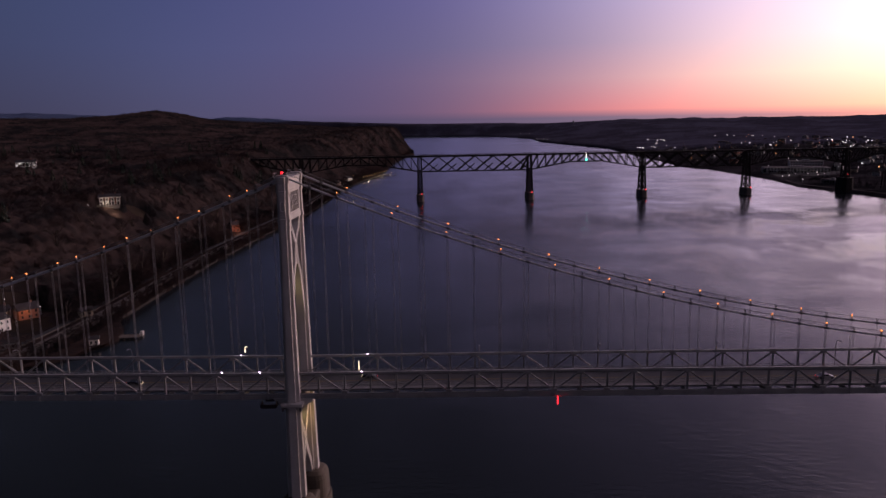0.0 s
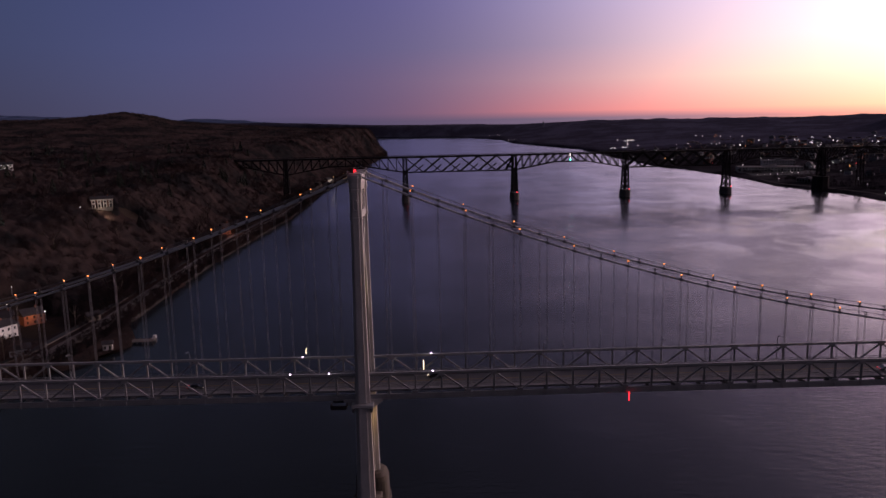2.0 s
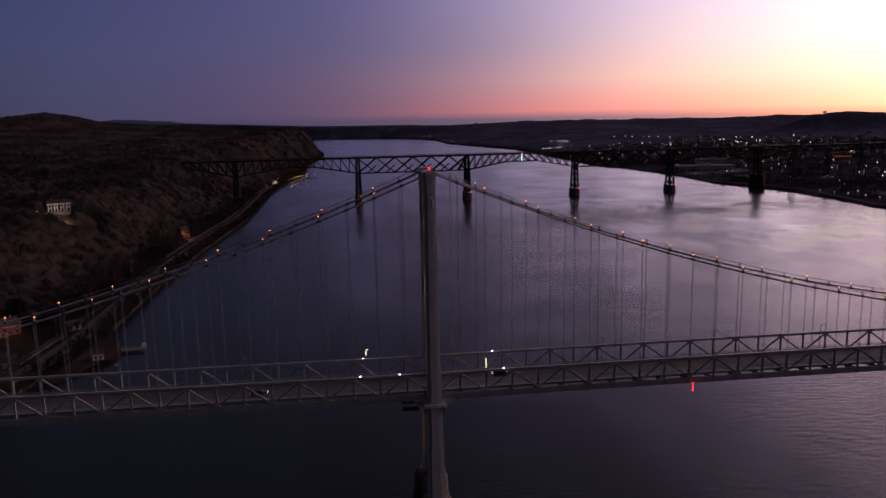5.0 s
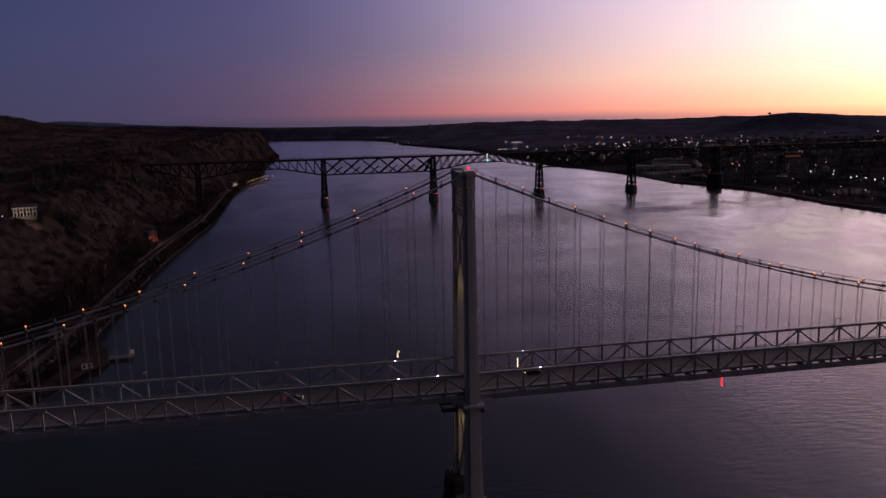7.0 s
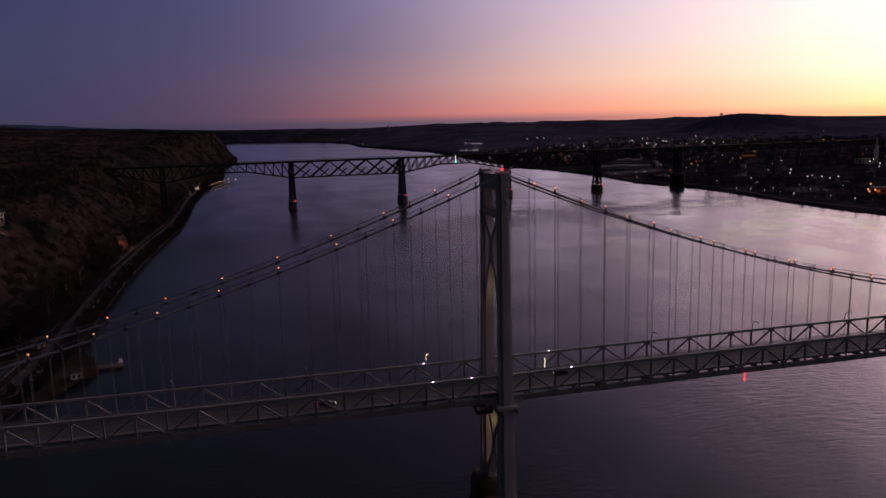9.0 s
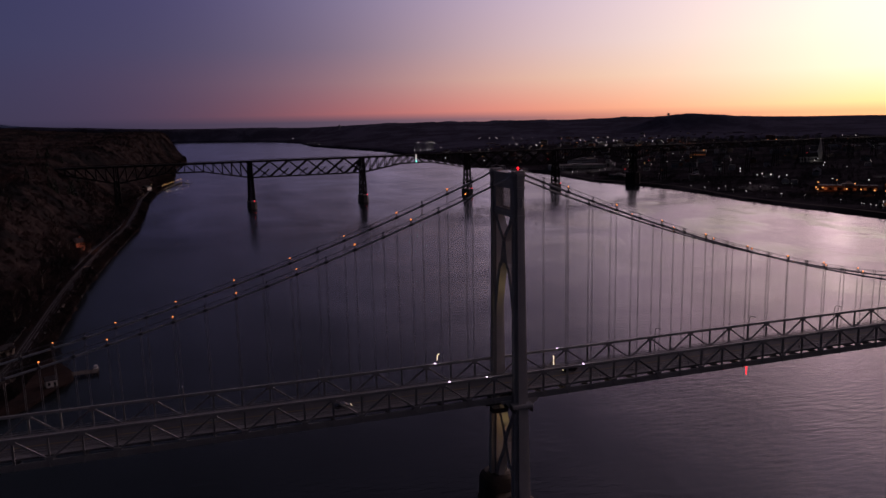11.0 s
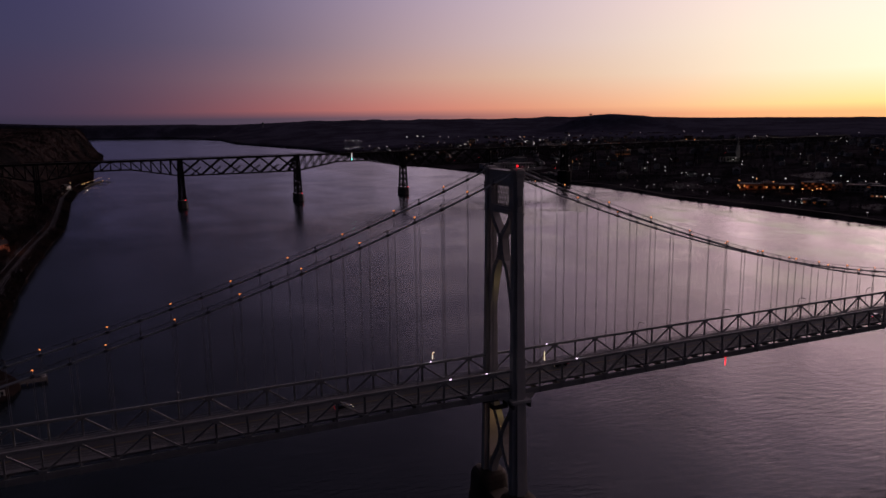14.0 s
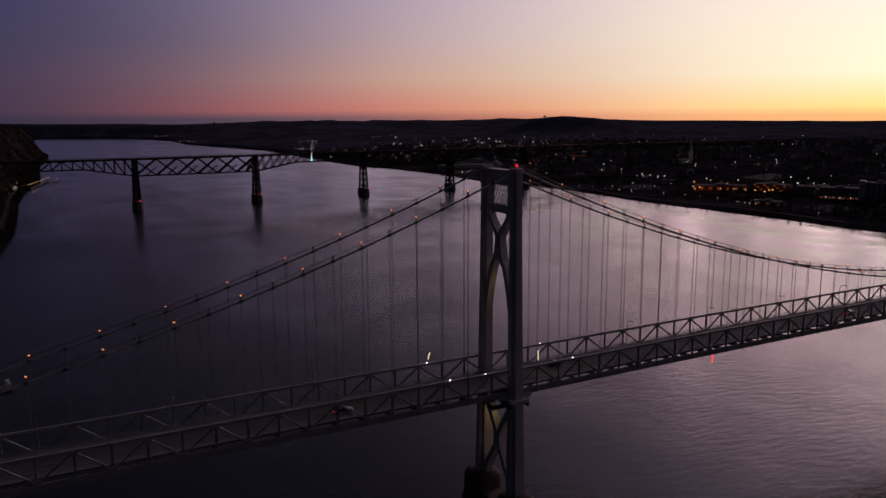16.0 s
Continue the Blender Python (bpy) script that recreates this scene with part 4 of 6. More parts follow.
def railroad_bridge():
    thing = tagged(empty("railroad_bridge"), "long dark steel cantilever railroad bridge turned into a walkway", "bridge")

    def run(name, x0, x1, s0, s1, z0, z1, mat=RUST):
        bm = bmesh.new()
        loft(bm, [[wpt(x, s0, z0), wpt(x, s1, z0), wpt(x, s1, z1), wpt(x, s0, z1)] for x in (x0, x1)])
        return part(name, bm, mat, thing)

    run("deck", -262, 1330, -4.6, 4.6, 64.1, 65.0)
    for s in (-4.45, 4.45):
        run("railing", -262, 1330, s - 0.06, s + 0.06, 66.2, 66.4)
        run("railing", -262, 1330, s - 0.04, s + 0.04, 65.55, 65.65)
    for i in range(320):
        x = -260 + 5 * i
        if x < 620:
            for s in (-4.45, 4.45):
                beam("rail_post", wpt(x, s, 65), wpt(x, s, 66.4), 0.14, 0.14, RUST, thing, up=wnorm)

    def truss(x0, x1, low, panels):
        """Two trusses between piers; low(t) is the height of the bottom chord."""
        for s in (-3.6, 3.6):
            xs = [x0 + (x1 - x0) * i / panels for i in range(panels + 1)]
            zs = [low(i / panels) for i in range(panels + 1)]
            beam("top_chord", wpt(x0, s, WTOP), wpt(x1, s, WTOP), 1.0, 1.5, RUST, thing, up=wnorm)
            for i in range(panels):
                beam("bottom_chord", wpt(xs[i], s, zs[i]), wpt(xs[i + 1], s, zs[i + 1]), 1.0, 1.4, RUST, thing, up=wnorm)
                if WTOP - zs[i] > 15 and WTOP - zs[i + 1] > 15 and abs(zs[i] - zs[i + 1]) < 0.5:
                    if i % 2 == 0 or i >= panels - 1:
                        beam("diagonal", wpt(xs[i], s, zs[i]), wpt(xs[min(i + 2, panels)], s, WTOP), 0.9, 1.7, RUST, thing, up=wnorm)
                    if i % 2 == 0:
                        beam("diagonal", wpt(xs[i], s, WTOP), wpt(xs[min(i + 2, panels)], s, zs[min(i + 2, panels)]), 0.8, 1.4, RUST, thing, up=wnorm)
                    if i % 2 == 1:
                        beam("diagonal", wpt(xs[i], s, zs[i]), wpt(xs[min(i + 1, panels)], s, (zs[i] + WTOP) / 2), 0.5, 0.8, RUST, thing, up=wnorm)
                else:
                    if zs[i + 1] > zs[i] or (zs[i + 1] == zs[i] and i % 2 == 0):
                        beam("diagonal", wpt(xs[i], s, zs[i]), wpt(xs[i + 1], s, WTOP), 0.7, 1.1, RUST, thing, up=wnorm)
                    else:
                        beam("diagonal", wpt(xs[i], s, WTOP), wpt(xs[i + 1], s, zs[i + 1]), 0.7, 1.1, RUST, thing, up=wnorm)
                    beam("post", wpt(xs[i + 1], s, zs[i + 1]), wpt(xs[i + 1], s, WTOP), 0.6, 0.9, RUST, thing, up=wnorm)

    flat = lambda t: 42.2
    bowed = lambda t: 42.2 + 10.5 * min(1.0, min(t, 1 - t) / 0.36)
    truss(PIERS[0], PIERS[1], bowed, 14)
    truss(PIERS[1], PIERS[2], flat, 12)
    truss(PIERS[2], PIERS[3], bowed, 14)
    truss(PIERS[3], PIERS[4], flat, 12)
    truss(PIERS[4], PIERS[5], bowed, 14)
    truss(-262, PIERS[0], lambda t: 56.5 - 14.3 * max(0.0, t - 0.1) / 0.9, 6)
    for i in range(12):
        x0 = PIERS[5] + 61 * i
        truss(x0, x0 + 61, (lambda t: 42.2 + 13 * min(1, t / 0.7)) if i == 0 else (lambda t: 55.2), 6)
    for n, x in enumerate(PIERS):
        base = 10.0 if 0 < n < 5 else 9.0
        for q in (-1, 1):
            for s in (-1, 1):
                beam("pier_leg", wpt(x + q * 3.3, s * 7.5, base), wpt(x + q * 2.2, s * 3.6, 62.5), 1.9, 1.9, RUST, thing, up=wnorm)
        levels = [base + (44 - base) * k / 4 for k in range(5)]
        for k, (za, zb) in enumerate(zip(levels, levels[1:])):
            fa, fb = (za - base) / 50, (zb - base) / 50
            for s in (-1, 1):
                sa, sb = 7.5 - 3.9 * fa, 7.5 - 3.9 * fb
                ta, tb = 3.3 - 1.1 * fa, 3.3 - 1.1 * fb
                beam("pier_brace", wpt(x - ta, s * sa, za), wpt(x + tb, s * sb, zb), 0.9, 1.4, RUST, thing, up=wnorm)
                beam("pier_brace", wpt(x + ta, s * sa, za), wpt(x - tb, s * sb, zb), 0.9, 1.4, RUST, thing, up=wnorm)
                beam("pier_strut", wpt(x - tb, s * sb, zb), wpt(x + tb, s * sb, zb), 0.7, 0.9, RUST, thing, up=wnorm)
            for q in (-1, 1):
                beam("pier_brace", wpt(x + q * ta, -sa, za), wpt(x + q * tb, sb, zb), 0.6, 0.9, RUST, thing, up=wdir)
                beam("pier_brace", wpt(x + q * ta, sa, za), wpt(x + q * tb, -sb, zb), 0.6, 0.9, RUST, thing, up=wdir)
        bm = bmesh.new()
        rings = []
        wide = 1.5 if n == 5 else 1.0
        if n == 5:
            base = 22.0
        for z, k in ((-5, 1.12), (0.5, 1.06), (base - 1.2, 0.98), (base - 1.15, 1.06), (base, 1.06)):
            rings.append([wpt(x + px * k * wide, py * k, z) for px, py in ((-5.2, -9), (-2.6, -12), (2.6, -12), (5.2, -9), (5.2, 9), (2.6, 12), (-2.6, 12), (-5.2, 9))])
        part("pier", loft(bm, rings), RUST if n == 5 else STONE, thing, "dark masonry pier")
    for i in range(1, 12):
        x = PIERS[5] + 61 * i
        z0 = float(east_height(wpt(x, 0, 0).x, wpt(x, 0, 0).y))
        for s in (-1, 1):
            for q in (-2.5, 2.5):
                beam("bent_leg", wpt(x + q, s * 6.0, z0), wpt(x + q * 0.8, s * 3.4, 55.4), 0.8, 0.8, RUST, thing, up=wnorm)
            beam("bent_brace", wpt(x - 2.5, s * 6.0, z0), wpt(x + 2.0, s * 3.4, 55.4), 0.4, 0.5, RUST, thing, up=wnorm)
    return thing


railroad_bridge()
for x in PIERS[1:5]:
    p = wpt(x + 2.0, -12.6, 12.6)
    beacon(p.x, p.y, 11.0, DIMRED, "pier_light", "small red navigation light on the masonry pier", 0.9)
p = wpt(212, -4.8, 56)
for dz, mat, r in ((0.0, GREENLAMP, 1.1), (3.2, CITYWHITE, 0.55), (6.0, CITYWHITE, 0.55), (8.6, CITYWHITE, 0.5)):
    beacon(p.x, p.y, 55.0 + dz, mat, "channel_light", "green and white channel light hung from the walkway span", r)


# ---- woods ----
rng = np.random.default_rng(7)


def bare_tree_soup(spots, heights, blades):
    """Verts and faces of many leafless trees, each a thin trunk and a loose head of twigs."""
    n = len(spots)
    spots = np.asarray(spots, float)
    h = np.asarray(heights, float)[:, None]
    c = rng.normal(size=(n, blades, 3))
    c /= np.linalg.norm(c, axis=-1, keepdims=True)
    rad = rng.uniform(0.35, 1.0, (n, blades, 1)) ** 0.6
    head = c * rad * np.stack([h * 0.30, h * 0.30, h * 0.36], -1)
    head[..., 2] += h * 0.62
    stem = np.stack([np.zeros_like(h), np.zeros_like(h), h * 0.34], -1) + head * np.array((0.18, 0.18, 0.42))
    out = head - stem
    side = np.cross(out, rng.normal(size=(n, blades, 3)))
    side /= np.linalg.norm(side, axis=-1, keepdims=True) + 1e-6
    w = rng.uniform(0.035, 0.085, (n, blades, 1)) * h[..., None] * min(1.0, 16 / blades)
    tip = head + out * 0.12
    mid = stem + out * 0.62
    tri = np.stack([stem, mid + side * w, tip, mid - side * w], 2)
    tri = tri + spots[:, None, None, :]
    trunk = np.zeros((n, 1, 4, 3))
    t = h * 0.018
    ang = rng.uniform(0, math.pi, (n, 1))
    dx, dy = np.cos(ang) * t, np.sin(ang) * t
    trunk[:, 0, 0, :2] = np.hstack([-dx, -dy])
    trunk[:, 0, 1, :2] = np.hstack([dx, dy])
    trunk[:, 0, 2, :2] = np.hstack([dx, dy]) * 0.4
    trunk[:, 0, 3, :2] = np.hstack([-dx, -dy]) * 0.4
    trunk[:, 0, 0, 2] = trunk[:, 0, 1, 2] = -1.0
    trunk[:, 0, 2, 2] = trunk[:, 0, 3, 2] = (h * 0.75)[:, 0]
    trunk = trunk + spots[:, None, None, :]
    v = np.concatenate([tri, trunk], 1).reshape(-1, 3)
    f = np.arange(len(v)).reshape(-1, 4)
    return v, f


def scatter(count, y0, y1, d0, d1, shore_y, shore_x, side, height, az0, az1, power=1.0, keep=None):
    y = rng.uniform(0, 1, count * 3) ** power * (y1 - y0) + y0
    d = d0 + (d1 - d0) * rng.uniform(0, 1, count * 3) ** 1.5
    x = np.interp(y, shore_y, shore_x) + side * d
    az = np.degrees(np.arctan2(x - EYE[0], y - EYE[1]))
    ok = (az > az0) & (az < az1)
    if keep is not None:
        ok &= keep(x, y)
    x, y = x[ok][:count], y[ok][:count]
    return np.stack([x, y, height(x, y)], -1)


def clear_of_houses(x, y):
    ok = np.ones_like(x, bool)
    for hx, hy, r in ((-250, 400, 18), (-266, 392, 10), (-236, 414, 10), (-200, 560, 12), (-188, 532, 13), (-180, 512, 10), (-205, 200, 26), (-541, 775, 24), (-524, 742, 26), (-508, 712, 22), (-196, 175, 28), (-240, 434, 13), (-225, 230, 16)):
        ok &= np.hypot(x - hx, y - hy) > r
    return ok


def near_town(x, y):
    return np.hypot(x - EYE[0], y - EYE[1]) < 2550


def woodland(name, spots, lo, hi, blades, mat, label):
    heights = rng.uniform(lo, hi, len(spots))
    v, f = bare_tree_soup(spots, heights, blades)
    ob = from_arrays(name, drawn_in(v), f, mat)
    return tagged(ob, label, "woods", kind="stuff")


def crown_domes(x, y, cell, seed):
    """Height of a closed canopy of rounded crowns, one in each jittered cell, between 0 and 1."""
    best = np.zeros_like(x)
    cx, cy = np.floor(x / cell), np.floor(y / cell)
    for di in (-1, 0, 1):
        for dj in (-1, 0, 1):
            i, j = cx + di, cy + dj
            a = np.modf(np.abs(np.sin(i * 127.1 + j * 311.7 + seed) * 43758.5453))[0]
            b = np.modf(np.abs(np.sin(i * 269.5 + j * 183.3 + seed) * 24634.6345))[0]
            c = np.modf(np.abs(np.sin(i * 71.9 + j * 97.3 + seed) * 35412.9173))[0]
            r = np.hypot(x - (i + 0.15 + 0.7 * a) * cell, y - (j + 0.15 + 0.7 * b) * cell) / (cell * (0.62 + 0.25 * c))
            best = np.maximum(best, (0.55 + 0.45 * c) * np.sqrt(np.clip(1 - r * r, 0, 1)))
    return best


def canopy(name, ys, ds, cell, label, inner, mat=None, shore=(WEST_Y, WEST_X), side=-1, height=west_height, lift=1.0, bare=None):
    """The interlocked crowns of the woods, seen from afar as one hummocky mass."""
    yy, dd = np.meshgrid(ys, ds, indexing="ij")
    xx = np.interp(yy, *shore) + side * dd
    ground = height(xx, yy)
    tall = lift * (4.0 + 6.5 * crown_domes(xx, yy, cell, 3) + 1.2 * rolling(xx, yy, 7, 2) + 1.5 * rolling(xx, yy, 60, 5))
    gone = (~clear_of_houses(xx, yy) if bare is None else bare(xx, yy)) | (dd < inner + 3 * rolling(xx, yy, 25, 7))
    zz = np.where(gone, ground - 1.5, ground + tall)
    p = drawn_in(np.stack([xx, yy, zz], -1)).reshape(-1, 3)
    n, k = len(ys), len(ds)
    faces = [(i * k + j, i * k + j + 1, (i + 1) * k + j + 1, (i + 1) * k + j)[::-side] for i in range(n - 1) for j in range(k - 1)]
    return tagged(from_arrays(name, p, faces, mat or CANOPY, smooth=True), label, "woods", kind="stuff")


canopy("bluff_canopy", np.arange(60, 720, 2.4), np.concatenate([np.arange(14, 330, 2.4), np.arange(330, 700, 6)]), 7.0, "closed mass of bare brown crowns on the near bluff", 32)
canopy("hill_canopy", np.arange(715, 1520, 4.0), np.concatenate([np.arange(14, 420, 4.0), np.geomspace(424, 1500, 90)]), 12.0, "closed mass of bare brown crowns on the bluff beyond", 24)
canopy("ridge_canopy", np.arange(1500, 3400, 9.0), np.concatenate([np.arange(4, 400, 9.0), np.geomspace(409, 2600, 120)]), 24.0, "closed mass of bare brown crowns over the far hills", 8)
# crowns over the far ground carry the same haze tint
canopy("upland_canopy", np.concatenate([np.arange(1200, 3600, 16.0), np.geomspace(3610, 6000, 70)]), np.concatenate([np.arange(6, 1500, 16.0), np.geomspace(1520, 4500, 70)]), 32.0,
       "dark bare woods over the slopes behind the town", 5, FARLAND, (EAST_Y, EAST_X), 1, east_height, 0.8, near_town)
woodland("bluff_woods", scatter(2500, 60, 430, 20, 420, WEST_Y, WEST_X, -1, west_height, -52, -4, 1.0, clear_of_houses), 9, 14, 70, TWIG, "bare brown hardwood trees on the near bluff")
woodland("near_woods", scatter(5600, 400, 1000, 20, 640, WEST_Y, WEST_X, -1, west_height, -52, -4, 1.0, clear_of_houses), 9, 14, 30, TWIG, "bare brown hardwood forest covering the river bluff")
woodland("ridge_woods", scatter(8000, 700, 3300, 24, 2300, WEST_Y, WEST_X, -1, west_height, -40, -2, 1.15), 11, 16, 13, TWIG, "bare brown forest over the far bank's hills")
woodland("headland_woods", scatter(3000, 1300, 2640, 2, 170, WEST_Y, WEST_X, -1, west_height, -30, 4), 8, 15, 15, TWIG, "bare brown forest down to the water on the headland")
woodland("bank_brush", scatter(3600, 100, 1500, -1, 6, WEST_Y, WEST_X, -1, west_height, -50, 0), 2.5, 7.5, 22, TWIG, "bare scrub along the water's edge")
woodland("bench_scrub", scatter(800, 90, 420, 12, 46, WEST_Y, WEST_X, -1, west_height, -60, -8, 1.0, clear_of_houses), 2.0, 7, 80, TWIG, "bare scrub and small trees beside the shore road")
woodland("bluff_foot_trees", scatter(1300, 240, 1700, 15, 36, WEST_Y, WEST_X, -1, west_height, -50, 0, 1.0, clear_of_houses), 5, 10, 24, TWIG, "bare trees at the foot of the bluff")
woodland("town_trees", scatter(6500, 250, 2500, 20, 1900, EAST_Y, EAST_X, 1, east_height, 2, 62, 1.2, near_town), 6, 12, 20, TOWNTWIG, "bare street and yard trees among the town's houses")
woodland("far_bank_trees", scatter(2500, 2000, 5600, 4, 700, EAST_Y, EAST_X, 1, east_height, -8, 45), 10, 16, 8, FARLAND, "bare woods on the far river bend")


def single_tree_meshes(seed):
    r = np.random.default_rng(seed)
    bm = bmesh.new()
    tips = []
    tube(bm, [(0, 0, -0.6), (0.05, 0.02, 3.0), (0.1, -0.05, 6.5), (0.0, 0.1, 10.0)], 0.22, 6)
    for k in range(9):
        a = r.uniform(0, 6.28)
        z0 = r.uniform(3.5, 9.5)
        reach = r.uniform(1.8, 4.2)
        p1 = (0.5 * reach * math.cos(a), 0.5 * reach * math.sin(a), z0 + 1.4)
        p2 = (reach * math.cos(a + 0.2), reach * math.sin(a + 0.2), z0 + r.uniform(2.5, 4.5))
        tube(bm, [(0, 0, z0), p1, p2], 0.09, 4)
        tips += [p1, p2]
    verts, faces = [], []
    for k in range(240):
        t = tips[r.integers(len(tips))]
        base = np.array(t) + r.normal(size=3) * 0.5
        d = r.normal(size=3) * np.array((1, 1, 0.8)) + np.array((t[0] * 0.25, t[1] * 0.25, 0.7))
        d = d / np.linalg.norm(d) * r.uniform(0.9, 2.2)
        s = np.cross(d, r.normal(size=3))
        s = s / np.linalg.norm(s) * r.uniform(0.05, 0.13)
        i = len(verts)
        verts += [base, base + d * 0.6 + s, base + d, base + d * 0.6 - s]
        faces.append((i, i + 1, i + 2, i + 3))
    return bm, verts, faces


tree_kinds = []
for seed in (11, 12, 13):
    thing = tagged(empty("bare_tree"), "leafless brown tree on the river bluff", "tree", "bare trees on the bluff")
    bm, verts, faces = single_tree_meshes(seed)
    part("trunk", bm, BARK, thing)
    from_arrays("crown", verts, faces, TWIG, thing)
    tree_kinds.append(thing)
near_spots = scatter(110, 100, 600, 20, 150, WEST_Y, WEST_X, -1, west_height, -60, -8, 1.0, clear_of_houses)
for i, p in enumerate(near_spots):
    m = pose(p[0], p[1], p[2], 0, 0, float(rng.uniform(0, 360))) @ Matrix.Scale(float(rng.uniform(0.8, 1.25)), 4)
    if i < 3:
        tree_kinds[i].matrix_world = m
    else:
        copy_thing(tree_kinds[i % 3], m)


def conifer():
    thing = tagged(empty("evergreen_tree"), "dark evergreen standing among bare trees", "tree", "evergreens in the woods")
    part("trunk", cyl(bmesh.new(), 0, 0, -0.5, 12.5, 0.25, 0.05, 6), BARK, thing)
    r = np.random.default_rng(5)
    verts, faces = [], []
    for k in range(420):
        u = r.uniform(0.08, 1)
        a = r.uniform(0, 6.28)
        z = 1.5 + 12.5 * u
        reach = 3.3 * (1 - u) ** 0.8 * r.uniform(0.5, 1.1) + 0.25
        d = np.array((math.cos(a), math.sin(a), -0.25))
        base = np.array((0, 0, z)) + d * reach * 0.35
        tip = np.array((0, 0, z)) + d * reach
        s = np.array((-math.sin(a), math.cos(a), r.normal() * 0.4)) * 0.35
        i = len(verts)
        verts += [base, (base + tip) / 2 + s, tip, (base + tip) / 2 - s]
        faces.append((i, i + 1, i + 2, i + 3))
    from_arrays("crown", verts, faces, PINE, thing)
    return thing


ever = conifer()
ever_spots = scatter(76, 280, 1100, 70, 520, WEST_Y, WEST_X, -1, west_height, -38, -9, 1.0, clear_of_houses)
for i, p in enumerate(ever_spots):
    m = pose(p[0], p[1], p[2], 0, 0, float(rng.uniform(0, 360))) @ Matrix.Scale(float(rng.uniform(0.8, 1.35)), 4)
    if i == 0:
        ever.matrix_world = m
    else:
        copy_thing(ever, m)


# ---- west shore ----
def west_place(x, y, dz=0.0):
    return x, y, float(west_height(np.array(x, float), np.array(y, float))) + dz


def shore_strip(name, d0, d1, y0, y1, lift, mat, label, cat):
    ys = np.arange(y0, y1, 12.0)
    rows = []
    for d in (d0, d1):
        x = np.interp(ys, WEST_Y, WEST_X) - d
        z = west_height(np.interp(ys, WEST_Y, WEST_X) - (d0 + d1) / 2, ys) + lift
        rows.append(np.stack([x, ys, z], -1))
    n = len(ys)
    low = [r - np.array((0, 0, lift + 1.5)) for r in rows]
    v = np.concatenate([low[0] + np.array((1.0, 0, 0)), rows[0], rows[1], low[1] - np.array((1.0, 0, 0))])
    faces = [(k * n + i, k * n + i + 1, (k + 1) * n + i + 1, (k + 1) * n + i) for k in range(3) for i in range(n - 1)]
    return tagged(from_arrays(name, v, [f[::-1] for f in faces], mat), label, cat, kind="structure")


shore_strip("track_bed", 5.5, 13.0, 60, 1500, 0.5, GRAVEL, "gravel railroad bed along the river bank", "railroad")
shore_strip("road", 17.5, 21.5, 120, 1100, 0.35, ASPHALT, "narrow asphalt shore road below the bluff", "road")


shore_strip("riprap", 0.8, 3.6, 60, 1500, 0.12, RIPRAP, "grey boulder revetment along the water's edge", "rocks")


def rail_line():
    thing = tagged(empty("railroad_track"), "two pairs of worn steel rails on the gravel bed", "railroad track")
    ys = np.arange(60, 1500, 12.0)
    for d in (7.0, 8.45, 10.2, 11.65):
        x = np.interp(ys, WEST_Y, WEST_X) - d
        z = west_height(np.interp(ys, WEST_Y, WEST_X) - 9.25, ys) + 0.62
        bm = bmesh.new()
        loft(bm, [[(a - 0.06, b, c - 0.12), (a + 0.06, b, c - 0.12), (a + 0.06, b, c + 0.06), (a - 0.06, b, c + 0.06)] for a, b, c in zip(x, ys, z)])
        part("rail", bm, STEELRAIL, thing)
    return thing


rail_line()


def guard_rail():
    thing = tagged(empty("guard_rail"), "weathered guard rail beside the shore road", "guard rail")
    ys = np.arange(130, 300, 8.0)
    pts = [(float(np.interp(y, WEST_Y, WEST_X)) - 16.6, y, float(west_height(np.interp(y, WEST_Y, WEST_X) - 16.6, y)) + 0.75) for y in ys]
    bm = bmesh.new()
    loft(bm, [[(x - 0.05, y, z - 0.2), (x + 0.05, y, z - 0.2), (x + 0.1, y, z), (x + 0.05, y, z + 0.2), (x - 0.05, y, z + 0.2)] for x, y, z in pts])
    part("rail", bm, TIMBER, thing)
    for x, y, z in pts:
        beam("post", (x - 0.1, y, z - 0.9), (x - 0.1, y, z + 0.15), 0.14, 0.14, TIMBER, thing)


guard_rail()


